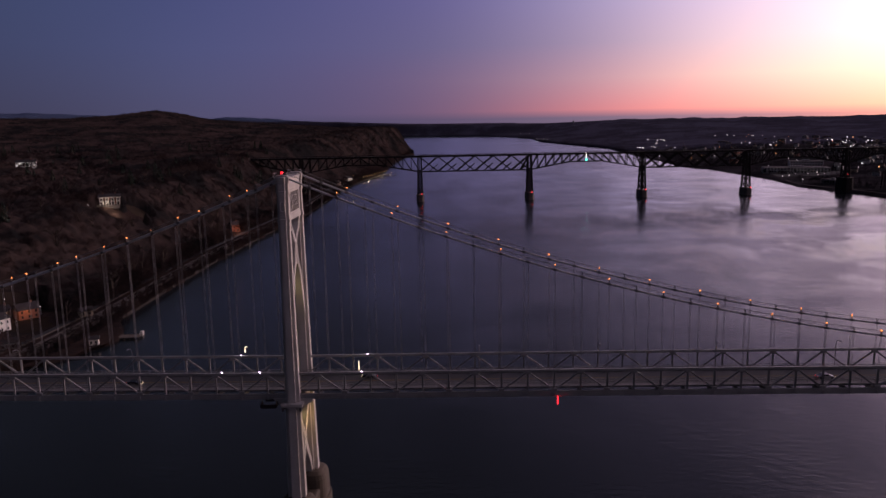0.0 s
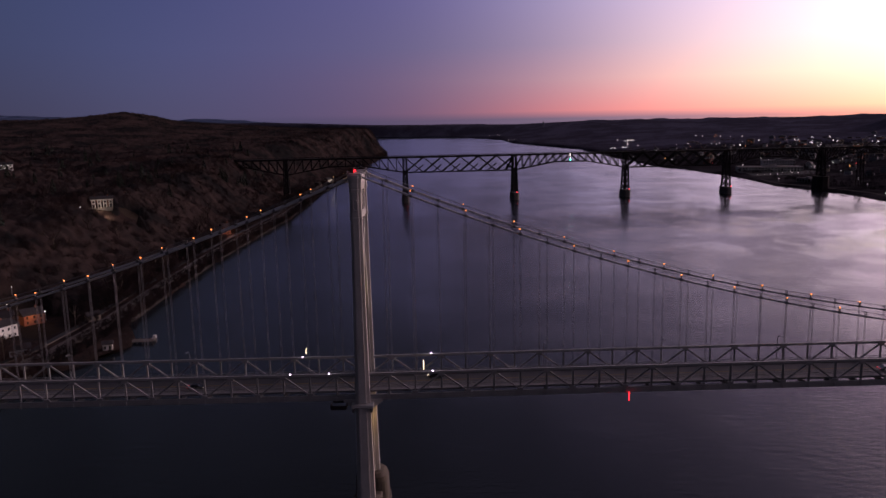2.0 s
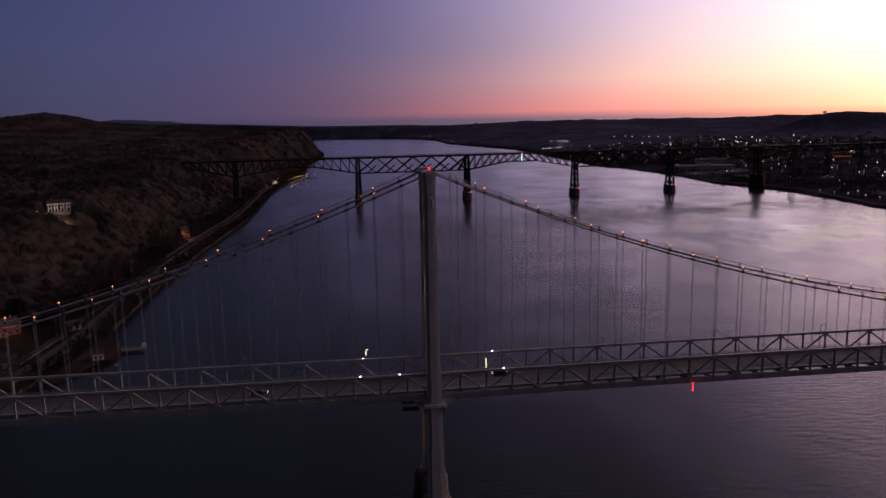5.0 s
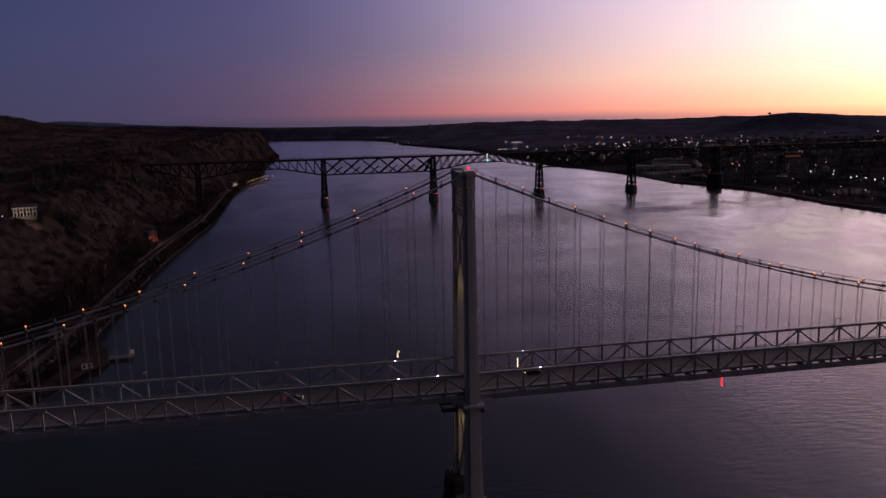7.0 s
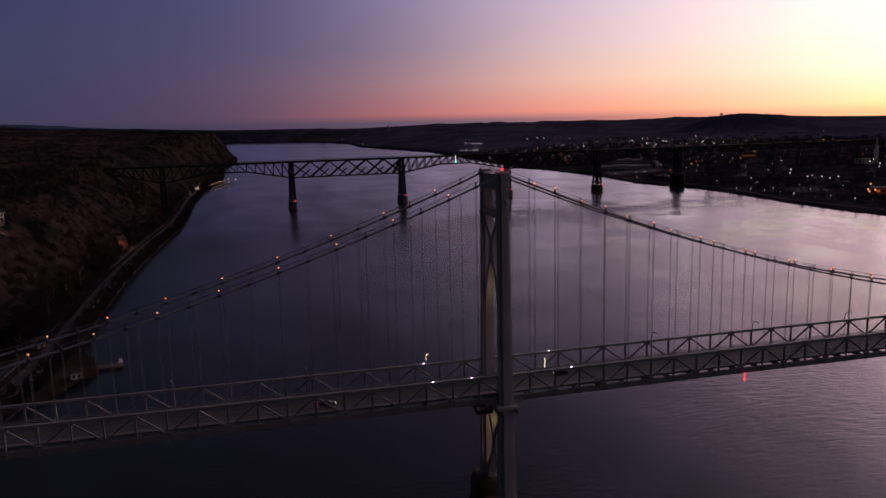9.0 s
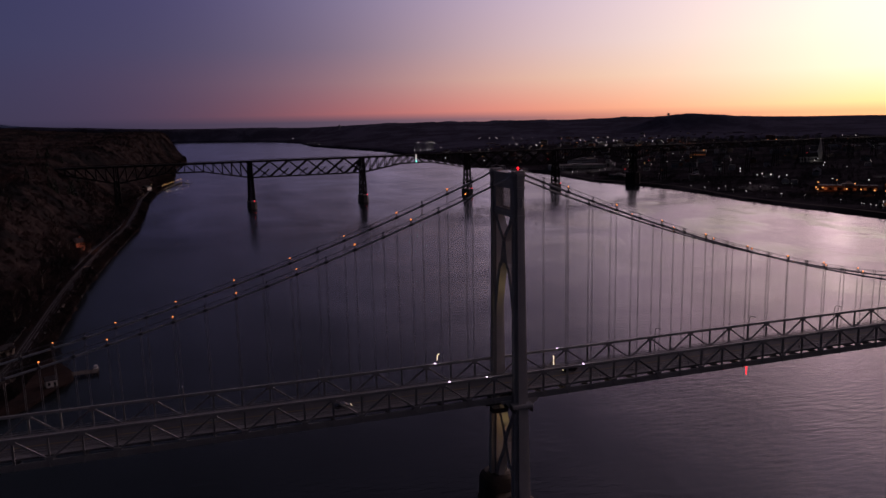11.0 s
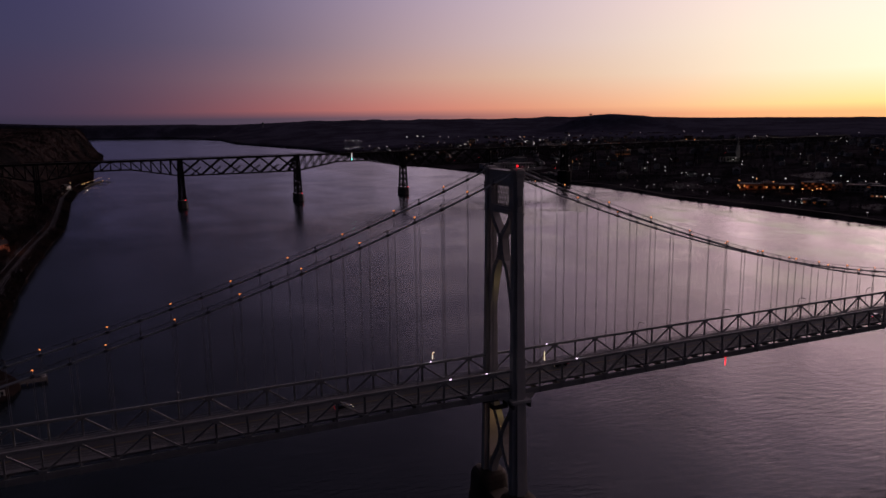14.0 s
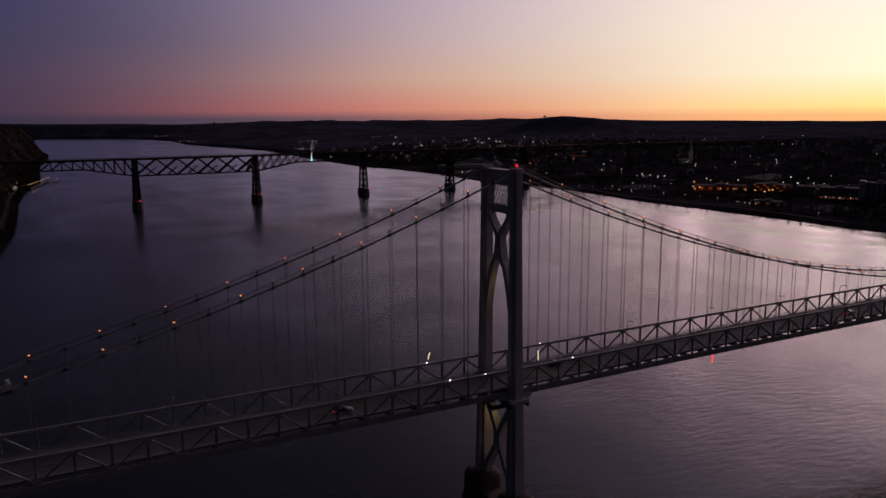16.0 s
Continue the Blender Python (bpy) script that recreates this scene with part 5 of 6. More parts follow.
def gable_house(w, d, h, roof_h, wall, label, floors=2, group="", lit=0, chimney=True, sills=True, pane=None):
    """A house centred on its base, ridge along x, front towards -y."""
    thing = tagged(empty("house"), label, "house", group)
    walls = part("wall", box(bmesh.new(), -w / 2, w / 2, -d / 2, d / 2, -3, h), wall, thing)
    bm = bmesh.new()
    o = 0.5
    loft(bm, [[(x, -d / 2 - o, h - 0.1), (x, -d / 2 - o, h + 0.15), (x, 0, h + roof_h), (x, d / 2 + o, h + 0.15), (x, d / 2 + o, h - 0.1)] for x in (-w / 2 - o, w / 2 + o)])
    roof = part("roof", bm, SLATE, thing)
    if chimney:
        part("chimney", box(bmesh.new(), w * 0.22, w * 0.22 + 0.9, -0.5, 0.5, h + roof_h * 0.4, h + roof_h + 1.0, 0.05), BRICK, roof)
    n = max(2, int(w / 3.2))
    for f in range(floors):
        z = 0.9 + f * (h / floors)
        for i in range(n):
            x = -w / 2 + w * (i + 0.5) / n
            m = (pane or LITWINDOW) if lit and (i + f) % lit == 0 else GLASS
            win = part("window", box(bmesh.new(), x - 0.5, x + 0.5, -d / 2 - 0.06, -d / 2 + 0.02, z, z + 1.4), m, thing)
            if sills:
                part("sill", box(bmesh.new(), x - 0.6, x + 0.6, -d / 2 - 0.14, -d / 2 + 0.02, z - 0.14, z - 0.004), wall, win)
    part("door", box(bmesh.new(), 0.6, 1.6, -d / 2 - 0.05, -d / 2 + 0.02, 0.0, 2.1), BARK, thing)
    return thing


def place(thing, x, y, z, turn):
    thing.matrix_world = pose(x, y, z, 0, 0, turn)
    return thing


def mansion():
    """White house with a two-storey arcade of four bays."""
    thing = tagged(empty("mansion"), "floodlit white mansion with a two-storey arcade on the bluff", "house")
    part("wall", box(bmesh.new(), -10.5, 10.5, 0, 10, -4, 7.8), BRICK, thing, "warm brick wall behind the arcade")
    bm = bmesh.new()
    loft(bm, [[(x, -3.4, 8.3), (x, -3.4, 8.8), (x, 4, 11.2), (x, 10.6, 8.8), (x, 10.6, 8.3)] for x in (-11.2, 11.2)])
    roof = part("roof", bm, SLATE, thing)
    for x in (-6.0, 6.0):
        part("chimney", box(bmesh.new(), x - 0.6, x + 0.6, 4, 5.2, 9, 12.6, 0.05), BRICK, roof)
    part("cornice", box(bmesh.new(), -11, 11, -3.2, 0.3, 7.6, 8.28, 0.1), WHITEWALL, thing, "white cornice")
    part("terrace", box(bmesh.new(), -13, 13, -4.5, 0, -4, 0.02), STONE, thing)
    for i in range(4):
        x = -8.1 + 5.4 * i
        part("balcony", box(bmesh.new(), x - 1.8, x + 1.8, -3.0, 0, 3.5, 4.1, 0.05), WHITEWALL, thing, "white balcony floor")
        for dx in (-1.4, 1.4):
            part("column", cyl(bmesh.new(), x + dx, -2.7, 0, 7.6, 0.42, 0.36, 10), WHITEWALL, thing, "white column")
        bm = bmesh.new()
        arch = [(x + 1.4 * math.cos(a), 5.7 + 1.2 * math.sin(a)) for a in np.linspace(0, math.pi, 11)]
        loft(bm, [[(ax, -2.9, az), (ax, -2.5, az), (ax, -2.5, az + 0.7), (ax, -2.9, az + 0.7)] for ax, az in arch])
        part("arch", bm, WHITEWALL, thing, "white arch")
        part("railing", box(bmesh.new(), x - 1.0, x + 1.0, -2.8, -2.7, 4.9, 5.05), WHITEWALL, thing)
        for z in (0.6, 4.3):
            part("window", box(bmesh.new(), x - 0.8, x + 0.8, -0.08, 0.04, z, z + 2.3), GLASS, thing)
    return thing


manor = mansion()
manor.matrix_world = pose(*west_place(-256, 417, 1.2), 0, 0, 27) @ Matrix.Scale(0.8, 4)
place(gable_house(8, 7, 5, 3.5, TANWALL, "tan coach house with a steep roof beside the mansion"), *west_place(-256, 458), 30)
place(gable_house(24, 11, 6, 3, WHITEWALL, "white house with bright windows high in the woods", lit=2, pane=BRIGHTWINDOW), *west_place(-541, 775, 4), 25)
place(gable_house(9, 8, 6.5, 4.2, BRICK, "small red-brown cottage at the foot of the bluff"), *west_place(-194, 548), 45)
place(gable_house(11, 9, 5.5, 3.5, BRICK, "red-brown house with an orange-lit front"), *west_place(-208, 209), 50)
place(gable_house(8, 8, 5, 3.2, TANWALL, "small tan house beside the shore road"), *west_place(-219, 203), 20)
place(gable_house(20, 11, 7, 2.6, WHITEWALL, "white riverside house with two rows of windows", 2), *west_place(-210, 176), 66)
place(gable_house(7, 6, 3.2, 2.0, TANWALL, "tan boathouse on the shore", 1, chimney=False), *west_place(-176, 214), 40)
place(gable_house(14, 9, 5, 3, WHITEWALL, "white boat club house at the marina", 2, chimney=False), *west_place(-186, 1215), 60)
place(gable_house(10, 8, 4.5, 3, TANWALL, "tan cottage above the marina", 2), *west_place(-190, 1120), 50)
place(gable_house(9, 6, 3.4, 2.2, GREYWALL, "grey shed on the shore", 1, chimney=False), *west_place(-182, 150), 30)


def lawn(x, y, r, label):
    """A patch of grass laid on the slope."""
    verts, faces = [], []
    rings, n = 7, 28
    for i in range(rings + 1):
        for k in range(n):
            a = 2 * math.pi * k / n
            q = r * i / rings * (1 + 0.18 * math.sin(3 * a + x) + 0.1 * math.sin(5 * a))
            px, py = x + q * math.cos(a), y + q * math.sin(a)
            verts.append((px, py, float(west_height(np.array(px), np.array(py))) + 0.35))
    for i in range(rings):
        for k in range(n):
            j = (k + 1) % n
            faces.append((i * n + k, (i + 1) * n + k, (i + 1) * n + j, i * n + j) if i else (k, n + k, n + j))
    tagged(from_arrays("lawn", verts, faces, GRASS, smooth=True), label, "grass", kind="structure")


lawn(-240, 436, 12, "dull winter lawn in front of the mansion")
lawn(-224, 228, 14, "dull winter lawn behind the shore houses")
lawn(-198, 190, 15, "dull winter lawn beside the white house")


def dock(x, y, turn, length, width, label):
    thing = tagged(empty("dock", x, y, 0, turn), label, "dock")
    m = pose(x, y, 0, 0, 0, turn)
    n = int(length / 0.6)
    for i in range(min(n, 60)):
        a = -length / 2 + length * (i + 0.5) / min(n, 60)
        w = length / min(n, 60) * 0.46
        p0, p1 = m @ Vector((a, -width / 2, 1.2)), m @ Vector((a, width / 2, 1.2))
        beam("plank", p0, p1, 0.12, w * 2, TIMBER, thing, up=(0, 0, 1))
    for i in range(6):
        for s in (-1, 1):
            p = m @ Vector((-length / 2 + length * i / 5, s * width * 0.45, 0))
            beam("pile", (p.x, p.y, -3), (p.x, p.y, 1.9), 0.4, 0.4, TIMBER, thing, "round")
    return thing


dock(-137, 183, 5, 13, 6, "timber dock on piles reaching into the river")
dock(-150, 1350, 81, 180, 9, "long timber marina pier with lamps")
dock(-131, 1400, 12, 34, 5, "timber marina pier with lamps")
dock(-140, 1330, 12, 30, 5, "short timber marina pier on piles")
place(gable_house(4.5, 4, 3.2, 1.6, WHITEWALL, "small white boat shed on the rough wharf", 1, chimney=False), -147, 166, 1.75, 20)


def wharf():
    """A low rubble wharf in front of the railroad, with an uneven edge."""
    rim = [(-170, 128), (-158, 136), (-151, 146), (-146, 156), (-141.5, 166), (-140.5, 178), (-144, 190), (-150, 201), (-156, 214), (-163, 236), (-172, 236), (-178, 180)]
    bm = bmesh.new()
    loft(bm, [[(x + 1.6 * k * math.cos(i), y + 1.6 * k * math.sin(2 * i), z) for i, (x, y) in enumerate(rim)] for z, k in ((-4, 1.6), (0.2, 1.0), (1.5, 0.3), (1.8, 0.0))])
    tagged(part("wharf", bm, FOREST), "low dark rubble wharf in front of the railroad", "wharf", kind="structure")


wharf()
shrub_rng = np.random.default_rng(31)
shrubs = []
while len(shrubs) < 90:
    x, y = float(shrub_rng.uniform(-168, -141)), float(shrub_rng.uniform(136, 226))
    if abs(x + 157 - 14 * math.exp(-((y - 176) / 26) ** 2)) < 4.5 and math.hypot(x + 147, y - 166) > 5:
        shrubs.append((x, y, 1.4))
woodland("shore_shrubs", np.array(shrubs), 1.5, 3.6, 12, TWIG, "bare shrubs along the edge of the wharf")


def small_boat(x, y, turn, label):
    thing = tagged(empty("boat", x, y, 0.0, turn), label, "boat", "boats at the docks")
    bm = bmesh.new()
    rings = []
    for t in np.linspace(0, 1, 7):
        w = 1.2 * (1 - t ** 3) + 0.04
        xx = -3.5 + 7 * t
        rings.append([(xx, -w, 0.9 + 0.4 * t * t), (xx, -w * 0.6, -0.3), (xx, w * 0.6, -0.3), (xx, w, 0.9 + 0.4 * t * t)])
    part("hull", loft(bm, rings), WHITEWALL, thing)
    part("cabin", box(bmesh.new(), -1.5, 1.0, -0.8, 0.8, 0.9, 2.1, 0.15), WHITEWALL, thing)
    part("windscreen", box(bmesh.new(), 1.0, 1.06, -0.7, 0.7, 1.3, 2.0), GLASS, thing)


small_boat(-132.5, 190, 100, "small white cabin boat tied to the timber dock")
small_boat(-128, 1413, 120, "white cabin boat at the marina pier")
small_boat(-124, 1390, 110, "white cabin boat at the marina pier")
small_boat(-136, 1342, 110, "white cabin boat at the marina pier")


def post_lamp(mat, r, h, label, group):
    thing = tagged(empty("lamp_post"), label, "street lamp", group)
    part("pole", cyl(bmesh.new(), 0, 0, -1.5, h, 0.12, 0.08, 6), CABLE, thing)
    part("lamp_head", ball(bmesh.new(), 0, 0, h + r * 0.8, r, 1), mat, thing, "glowing lamp head", smooth=True)
    return thing


def lamp_row(first, spots, height):
    for i, (x, y) in enumerate(spots):
        z = float(height(np.array(float(x)), np.array(float(y))))
        p = drawn_in(np.array((x, y, max(z, 0.8))))
        m = pose(*[float(c) for c in p])
        if i == 0:
            first.matrix_world = m
        else:
            copy_thing(first, m)


lamp_row(post_lamp(CITYWHITE, 0.28, 5, "white yard lamp on a post among the shore houses", "yard lamps"),
         [(-262, 392), (-226, 218), (-203, 215), (-235, 240), (-199, 542), (-530, 764), (-552, 770)], west_height)
lamp_row(post_lamp(MARINALAMP, 0.55, 6.5, "warm white lamp on a post at the marina", "marina lamps"),
         [(-163 + 2.9 * k, 1268 + 18.5 * k) for k in range(10)] + [(-122, 1402), (-132, 1332), (-168, 1420), (-176, 1370), (-185, 1300), (-190, 1440), (-180, 1250)], west_height)

# unseen point lamps added to light house fronts, boat shed and marina pier
for x, y, dz, watts, colour in ((-144.5, 160, 2.5, 110, (1.0, 0.85, 0.7)), (-158, 1300, 6.0, 900, (1.0, 0.75, 0.42)), (-146, 1390, 6.0, 900, (1.0, 0.75, 0.42)), (-246, 404, 3.0, 900, (1.0, 0.78, 0.62)), (-255, 409, 3.0, 800, (1.0, 0.78, 0.62)), (-246, 448, 3.0, 250, (1.0, 0.72, 0.5)), (-204, 203, 5.0, 420, (1.0, 0.42, 0.16)), (-213, 200, 4.0, 220, (1.0, 0.42, 0.16)), (-187, 536, 6.0, 2600, (1.0, 0.40, 0.26)), (-176, 1206, 6.0, 1500, (1.0, 0.8, 0.6)), (-182, 1112, 6.0, 800, (1.0, 0.7, 0.5)), (-198, 172, 7.0, 500, (0.9, 0.85, 1.0)), (-536, 760, 6.0, 1200, (0.9, 0.95, 1.0))):
    data = bpy.data.lights.new("front_light", "POINT")
    data.energy, data.color, data.shadow_soft_size = watts, colour, 0.3
    new("front_light", data).location = west_place(x, y, dz)


# ---- town on the east shore ----
def east_place(x, y, dz=0.0):
    return x, y, float(east_height(np.array(float(x)), np.array(float(y)))) + dz


def slab_block(w, d, h, floors, bays, wall, label, lit=0, name="apartment_block", cat="building"):
    """A flat-roofed block, front towards -y."""
    thing = tagged(empty(name), label, cat)
    part("wall", box(bmesh.new(), -w / 2, w / 2, -d / 2, d / 2, -3, h), wall, thing)
    roof = part("roof", box(bmesh.new(), -w / 2 - 0.3, w / 2 + 0.3, -d / 2 - 0.3, d / 2 + 0.3, h + 0.004, h + 0.6, 0.05), FLATROOF, thing)
    part("roof_plant", box(bmesh.new(), -w * 0.1, w * 0.12, -d * 0.15, d * 0.2, h + 0.6, h + 2.6, 0.1), GREYWALL, roof)
    n = 0
    for f in range(floors):
        for i in range(bays):
            x = -w / 2 + w * (i + 0.5) / bays
            z = 1.0 + f * h / floors
            n += 1
            m = LITWINDOW if lit and (n * 7 + f * 3) % lit == 0 else GLASS
            part("window", box(bmesh.new(), x - w / bays * 0.3, x + w / bays * 0.3, -d / 2 - 0.08, -d / 2 + 0.02, z, z + h / floors * 0.5), m, thing)
    return thing


place(slab_block(60, 26, 15, 3, 12, TOWNWALL, "pale warehouse block behind the riverside factory", 0, "factory"), *east_place(716, 1330), -14)
place(slab_block(116, 40, 9, 2, 20, TOWNWALL, "long pale riverside factory with small windows", 0, "factory"), *east_place(668, 1262), -14)
# glowing windows here stand in for the orange lamp glow on the fronts
place(slab_block(70, 20, 6.5, 1, 12, BRICK, "low brick station building under orange lamps", 2, "station"), *east_place(744, 622), -42)
place(slab_block(46, 20, 9, 3, 10, BRICK, "brick mill building under orange lamps", 3, "mill"), *east_place(778, 560), -75)
place(slab_block(44, 18, 14, 4, 9, GREYWALL, "grey four-storey apartment block near the river", 7), *east_place(768, 450), -60)


def balcony_block():
    """A white block with a grid of balcony slabs and fins on its river side."""
    thing = slab_block(30, 16, 22, 6, 5, TOWNWALL, "white six-storey apartment block with a grid of balconies", 0)
    for k in range(7):
        part("balcony", box(bmesh.new(), -15.2, 15.2, -10.2, -8.0, 0.4 + 3.55 * k, 0.75 + 3.55 * k), WHITEWALL, thing, "white balcony slab")
    for k in range(6):
        part("fin", box(bmesh.new(), -15.2 + 5.99 * k, -14.8 + 5.99 * k, -10.22, -8.02, -2, 22.3), WHITEWALL, thing, "white upright fin")
    part("stair_tower", box(bmesh.new(), -22, -15.3, -7.5, 6, -3, 24, 0.1), WHITEWALL, thing, "white stair tower")
    return thing


place(balcony_block(), *east_place(783, 408), -62)
place(slab_block(60, 22, 8, 2, 10, GREYWALL, "grey waterfront hall beside the river", 6, "hall"), *east_place(800, 500), -62)
place(slab_block(38, 14, 5, 1, 6, GREYWALL, "low pavilion on the river shore", 2, "pavilion"), *east_place(664, 470), -80)
place(slab_block(34, 16, 6, 1, 6, GREYWALL, "low shed with a pale roof at the water's edge", 0, "boat_shed"), *east_place(622, 1010), -70)


def church():
    thing = tagged(empty("church"), "pale church with a tall pointed steeple", "church")
    part("nave", box(bmesh.new(), -22, 8, -7, 7, -4, 9), WHITEWALL, thing)
    bm = bmesh.new()
    loft(bm, [[(x, -7.6, 8.9), (x, 0, 16), (x, 7.6, 8.9)] for x in (-22.5, 8.2)])
    part("roof", bm, SLATE, thing)
    part("tower", box(bmesh.new(), 8, 15, -3.5, 3.5, -4, 22, 0.2), WHITEWALL, thing)
    part("spire", cyl(bmesh.new(), 11.5, 0, 22.0, 46, 3.4, 0.1, 8), WHITEWALL, thing, "pale pointed spire")
    for i in range(5):
        x = -19 + 5.6 * i
        part("window", box(bmesh.new(), x - 0.8, x + 0.8, -7.08, -6.95, 2.5, 7.5), GLASS, thing)
    return thing


place(church(), *east_place(990, 948), -35)


def water_tower(x, y, h, label):
    p = drawn_in(np.array(east_place(x, y)))
    k = float(np.linalg.norm(p - EYE) / np.linalg.norm(np.array(east_place(x, y)) - EYE))
    thing = tagged(empty("water_tower", *[float(c) for c in p]), label, "tower")
    thing.scale = (k, k, k)
    for dx, dy in ((-4, -4), (4, -4), (4, 4), (-4, 4)):
        part("leg", tube(bmesh.new(), [(dx, dy, -5), (dx * 0.7, dy * 0.7, h * 0.65)], 0.7, 6), GREYWALL, thing)
    bm = bmesh.new()
    loft(bm, [[(r * math.cos(a), r * math.sin(a), z) for a in np.linspace(0, 2 * math.pi, 17)[:-1]] for z, r in ((h * 0.62, 4.5), (h * 0.7, 7), (h * 0.92, 7), (h, 1.5))])
    part("tank", bm, GREYWALL, thing)


water_tower(1949, 2859, 20, "dark water tower on the town's wooded hill")
water_tower(791, 5155, 44, "pale water tower far up the river")

town_rng = np.random.default_rng(21)
kinds = [
    gable_house(11, 9, 6.0, 3.6, TOWNWALL, "pale clapboard town house with a shingle roof", 2, "town houses", sills=False),
    gable_house(9, 10, 6.5, 4.0, BRICK, "red brick town house with a shingle roof", 2, "town houses", sills=False),
    gable_house(13, 9, 6.0, 3.2, GREYWALL, "grey sided town house with a shingle roof", 2, "town houses", lit=5, sills=False),
    gable_house(10, 8, 5.5, 3.6, TANWALL, "tan rendered town house with a shingle roof", 2, "town houses", sills=False),
]
blocks = [
    slab_block(26, 14, 11, 3, 6, BRICK, "brick three-storey town block with a flat roof", 9),
    slab_block(34, 16, 9, 2, 8, TANWALL, "tan commercial block with a flat roof", 7),
    slab_block(22, 14, 16, 5, 5, GREYWALL, "grey five-storey block with a flat roof", 8),
]
count = 0
while count < 145:
    y = float(town_rng.uniform(330, 2500))
    d = float(30 + 1250 * town_rng.uniform() ** 1.2)
    x = float(np.interp(y, EAST_Y, EAST_X)) + 75 + d
    az = math.degrees(math.atan2(x - EYE[0], y - EYE[1]))
    turn = float(town_rng.choice((-38, 52, -128, -30))) + float(town_rng.uniform(-6, 6))
    if not 6 < az < 61 or any(math.hypot(x - a, y - b) < r for a, b, r in ((690, 1262, 95), (744, 622, 50), (778, 560, 40), (770, 440, 45), (800, 500, 40), (976, 950, 35))):
        continue
    if abs(y - (WY0 + WSLOPE * (x - WX0))) < 18:
        continue
    source = kinds[count % 4] if count % 5 else blocks[(count // 5) % 3]
    m = pose(*east_place(x, y), 0, 0, turn)
    copy_thing(source, m)
    count += 1
for n, thing in enumerate(kinds + blocks):
    place(thing, *east_place(860 + 45 * n, 1330 + 38 * n), -38)

far_lamp = post_lamp(CITYWHITE, 1.15, 7, "white street lamp far off in the town", "far street lamps")
lamp_row(far_lamp, [(404, 5059), (447, 5001), (464, 4974), (412, 3874), (435, 3767), (436, 3578), (611, 2414), (617, 2410), (625, 2400), (633, 2393), (789, 2996), (798, 2907), (805, 2889), (824, 2910), (821, 2854), (753, 2694), (731, 2464), (666, 2414), (674, 2407),
                    (905, 2226), (916, 2188), (1139, 2769), (1080, 2806), (1039, 2904), (1076, 2873), (1146, 2692), (1161, 2614), (1061, 2234), (1152, 2214), (1139, 2155), (1149, 2151), (1286, 2337), (1308, 2299), (1337, 2321), (1197, 2034), (1191, 1999), (912, 2015), (886, 1991), (812, 1857), (833, 1804), (1070, 1904), (1433, 2224), (1195, 1801)], east_height)
lamp_row(post_lamp(CITYWHITE, 0.7, 7, "white street lamp in the riverside town", "street lamps of the town"),
         [(548, 1823), (581, 1595), (713, 1702), (750, 1492), (747, 1444), (753, 1417), (760, 1388), (651, 1349), (1117, 1795), (1001, 1653), (799, 1273), (984, 1602), (780, 940), (777, 880), (765, 824), (779, 830), (776, 806), (767, 777), (783, 779), (844, 1015),
          (985, 931), (959, 910), (912, 840), (1544, 1463), (1584, 1483), (1604, 1495), (1526, 1405), (1364, 1249), (1284, 1416), (1311, 1414), (1400, 1444), (1748, 1405), (1013, 750), (785, 689), (798, 639), (792, 555), (864, 600), (900, 560), (1059, 789), (1060, 684), (945, 873), (893, 1054), (808, 918), (799, 1040), (1310, 765), (1074, 596), (867, 573), (810, 569), (817, 551), (1521, 1155), (1494, 1104), (1726, 1311), (1894, 1535), (2081, 1536), (1636, 1556), (1656, 1549), (1636, 1509), (1743, 1588), (1932, 2185), (1726, 2188), (1953, 2106)], east_height)
lamp_row(post_lamp(CITYWHITE, 0.42, 4, "small white lamp along the river path", "river path lamps"),
         [(588, 1043), (607, 1163), (628, 1167), (647, 1159), (661, 1151), (676, 1158), (595, 1142), (605, 1137), (612, 782), (613, 750), (617, 726), (619, 695), (622, 672), (630, 642), (635, 620), (641, 586), (646, 564), (643, 531), (638, 495), (637, 491), (636, 481), (635, 473), (634, 463), (625, 371), (745, 452), (748, 443), (748, 435), (754, 425), (840, 560), (848, 548), (852, 535), (856, 520), (862, 506), (832, 580), (690, 700), (700, 760), (670, 820), (655, 900), (720, 900)], east_height)
lamp_row(post_lamp(CITYAMBER, 0.95, 6, "orange street lamp in the town", "orange lamps of the town"),
         [(1118, 2777), (1147, 2835), (1181, 2546), (1302, 2332), (787, 1191), (742, 1121), (750, 680), (708, 639), (690, 617), (709, 628), (779, 675), (762, 627), (716, 595), (723, 579), (725, 560), (729, 547), (770, 574), (728, 531), (742, 536), (746, 533), (1385, 1534), (1403, 1522), (893, 1180), (1010, 1300)], east_height)
light_rng = np.random.default_rng(44)


def light_spots(count, az0, az1, near, far):
    """Random lamp places in the town between two bearings and distances."""
    spots = []
    while len(spots) < count:
        az, r = radians(light_rng.uniform(az0, az1)), light_rng.uniform(near, far)
        x, y = EYE[0] + r * math.sin(az), EYE[1] + r * math.cos(az)
        if x > np.interp(y, EAST_Y, EAST_X) + 30:
            spots.append((round(float(x), 1), round(float(y), 1)))
    return spots


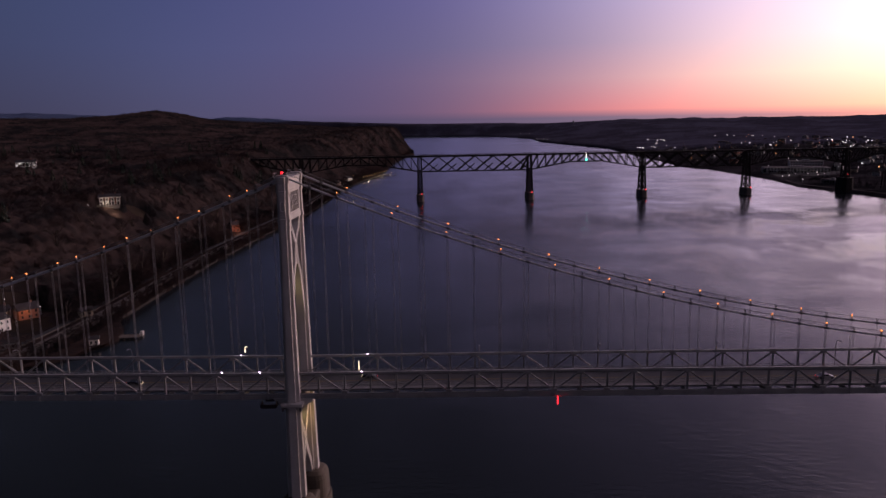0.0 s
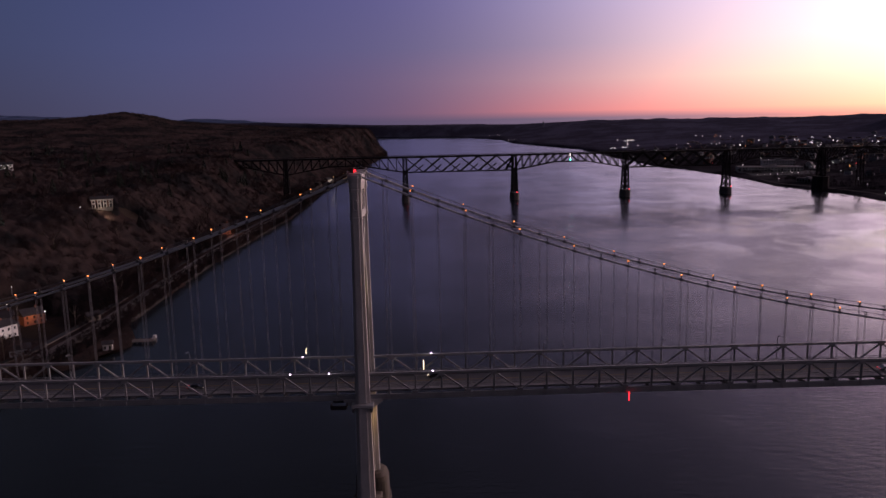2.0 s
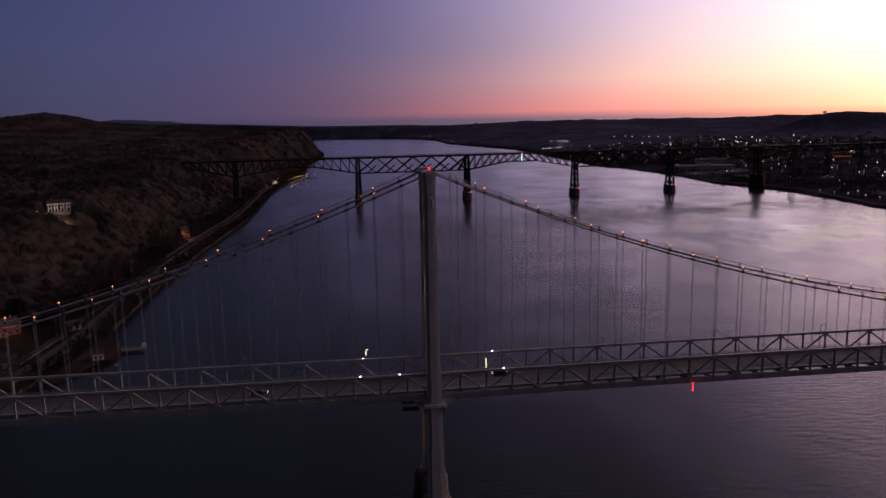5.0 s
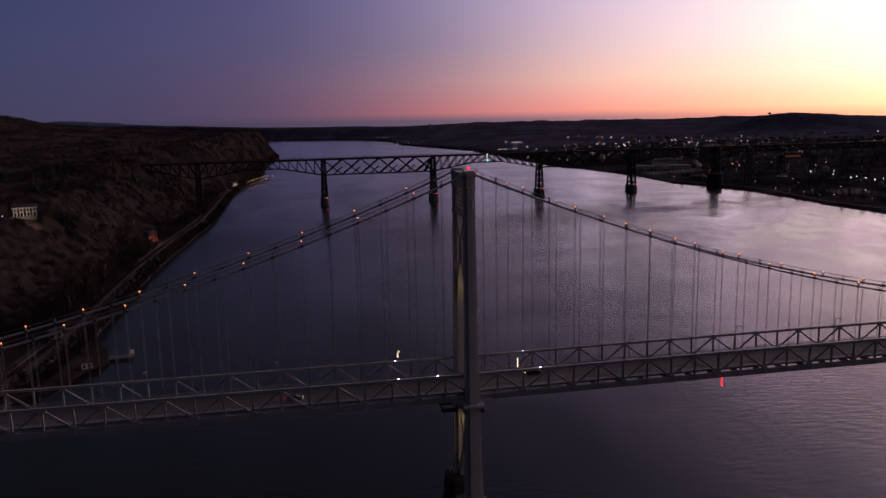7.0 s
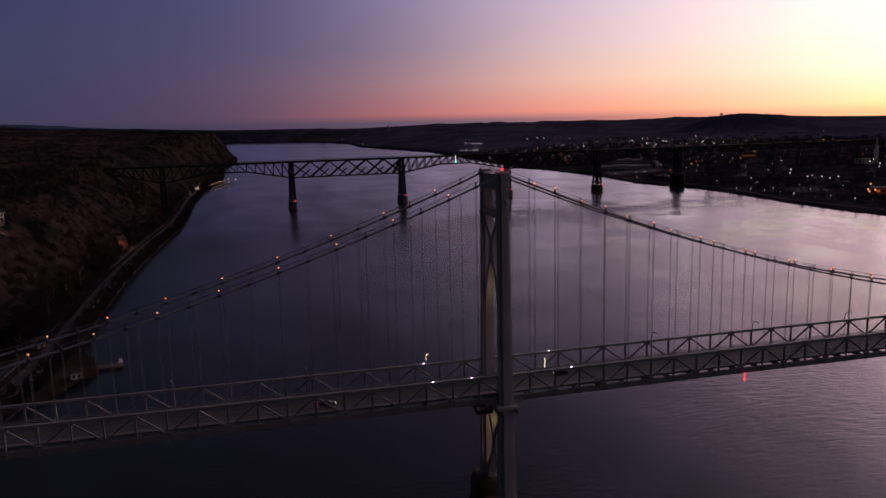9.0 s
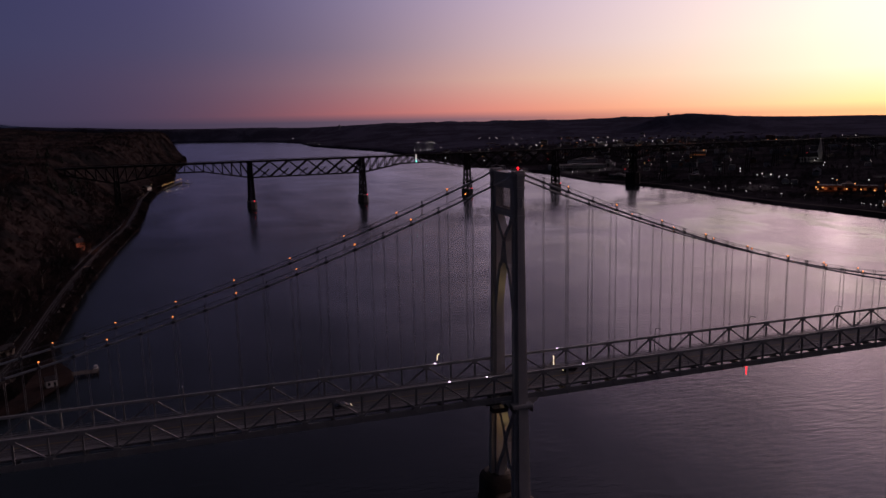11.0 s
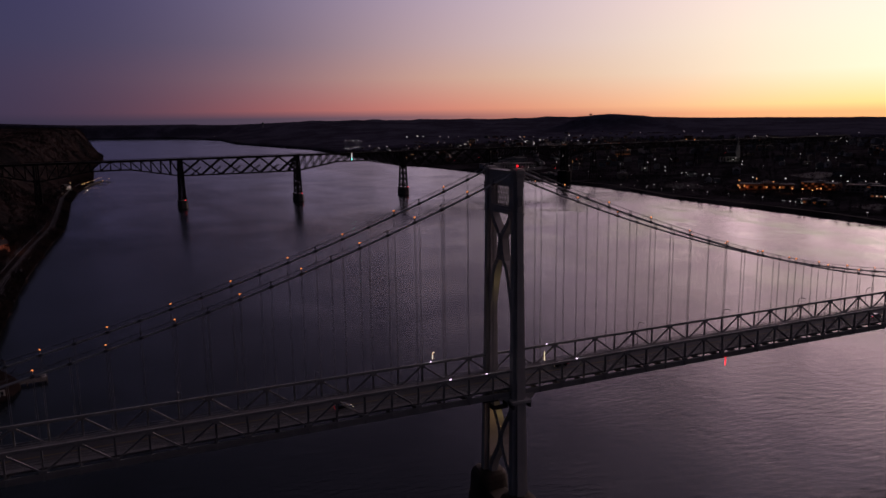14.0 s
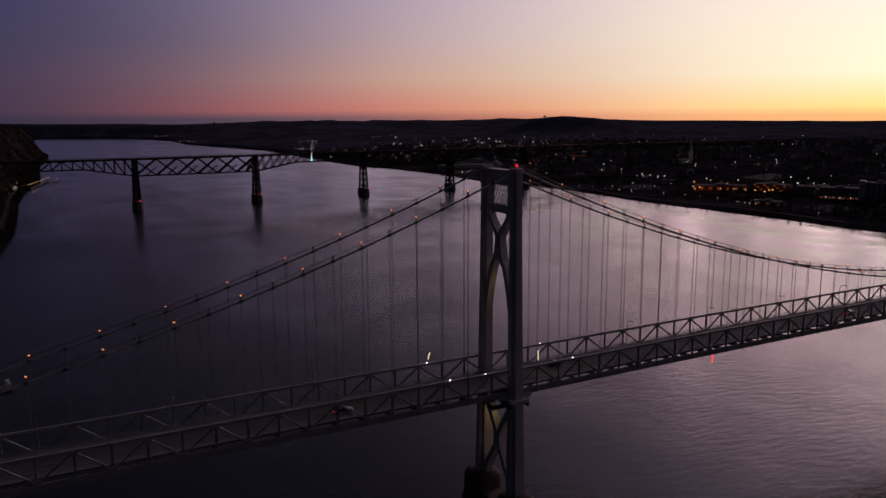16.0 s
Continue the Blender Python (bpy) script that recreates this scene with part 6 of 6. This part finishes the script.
lamp_row(post_lamp(CITYWHITE, 0.62, 7, "small white street lamp on the far side of the town", "far street lamps"), light_spots(46, 16, 33, 2050, 2750), east_height)
lamp_row(post_lamp(CITYAMBER, 0.7, 6, "orange street lamp on the far side of the town", "orange lamps of the town"), light_spots(18, 16, 40, 1900, 2750), east_height)
lamp_row(post_lamp(CITYWHITE, 0.4, 6, "small white yard lamp in the town", "street lamps of the town"), light_spots(44, 26, 52, 950, 1900), east_height)
lamp_row(post_lamp(DIMRED, 0.8, 6, "small red signal lamp in the town", "red lamps of the town"), light_spots(7, 18, 46, 1300, 2700), east_height)
# unseen point lamps added to light the car park, church, station and mill
for x, y, watts, colour in ((620, 1190, 2200, (1.0, 0.86, 0.8)), (665, 1180, 2200, (1.0, 0.86, 0.8)), (976, 922, 1600, (1.0, 0.9, 0.85)), (712, 606, 2500, (1.0, 0.36, 0.12)), (722, 566, 2500, (1.0, 0.36, 0.12)), (742, 538, 2500, (1.0, 0.36, 0.12)), (700, 630, 1800, (1.0, 0.36, 0.12))):
    data = bpy.data.lights.new("town_front_light", "POINT")
    data.energy, data.color, data.shadow_soft_size = watts, colour, 0.5
    new("town_front_light", data).location = east_place(x, y, 6)


def east_sheet(name, xs, ys, lift, mat, label, cat):
    """A paved sheet laid on the eastern ground between two lines."""
    v = [(float(a), float(y), float(east_height(np.array(float(a)), np.array(float(y)))) + lift) for y, pair in zip(ys, xs) for a in pair]
    m = len(xs[0])
    faces = [(i * m + k, i * m + k + 1, (i + 1) * m + k + 1, (i + 1) * m + k) for i in range(len(ys) - 1) for k in range(m - 1)]
    tagged(from_arrays(name, v, faces, mat), label, cat, kind="structure")


walk_ys = np.arange(330, 1110, 15.0)
east_sheet("promenade", [np.interp(y, EAST_Y, EAST_X) + np.array((9.0, 11.0, 13.5)) + 4 * math.sin(y / 60) for y in walk_ys], walk_ys, 0.35, GRAVEL, "pale gravel path along the eastern shore", "path")
for x0, x1, y0, y1 in ((596, 720, 1160, 1232), (655, 710, 700, 760), (860, 920, 640, 700), (665, 715, 385, 430)):
    lot_ys = np.linspace(y0, y1, 9)
    east_sheet("car_park", [np.linspace(x0, x1, 9) + 0.2 * (y - y0) for y in lot_ys], lot_ys, 0.45, PAVING, "worn grey car park in the riverside town", "car park")


def distant_houses(count):
    """Plain gabled houses scattered over the slopes behind the town."""
    rng = np.random.default_rng(8)
    verts, faces, mats = [], [], []
    while count:
        y = float(rng.uniform(420, 2300))
        x = float(np.interp(y, EAST_Y, EAST_X)) + float(rng.uniform(150, 1250))
        if abs(y - (WY0 + WSLOPE * (x - WX0))) < 20 or not 4 < math.degrees(math.atan2(x - EYE[0], y - EYE[1])) < 62:
            continue
        count -= 1
        w, d, h = rng.uniform(5, 9), rng.uniform(4, 6), rng.uniform(5, 8)
        top = h + (0.3 if rng.uniform() < 0.25 else rng.uniform(2.5, 4))
        g = float(east_height(np.array(x), np.array(y)))
        c, s = math.cos(a := rng.choice((-0.66, 0.9)) + rng.uniform(-0.1, 0.1)), math.sin(a)
        b = len(verts)
        for u, v, z in ((-w, -d, -3), (w, -d, -3), (w, d, -3), (-w, d, -3), (-w, -d, h), (w, -d, h), (w, d, h), (-w, d, h), (-w, 0, top), (w, 0, top)):
            verts.append(drawn_in(np.array((x + u * c - v * s, y + u * s + v * c, g + z))))
        wall = int(rng.integers(0, 3))
        for f, k in (((0, 1, 5, 4), wall), ((2, 3, 7, 6), wall), ((1, 2, 6, 9, 5), wall), ((3, 0, 4, 8, 7), wall), ((4, 5, 9, 8), 3), ((6, 7, 8, 9), 3)):
            faces.append(tuple(b + i for i in f))
            mats.append(k)
    ob = from_arrays("distant_houses", verts, faces, TOWNWALL)
    for m in (TANWALL, GREYWALL, SLATE):
        ob.data.materials.append(m)
    for p, k in zip(ob.data.polygons, mats):
        p.material_index = k
    tagged(ob, "hundreds of small pale houses on the slopes behind the town", "houses", kind="stuff")


distant_houses(380)
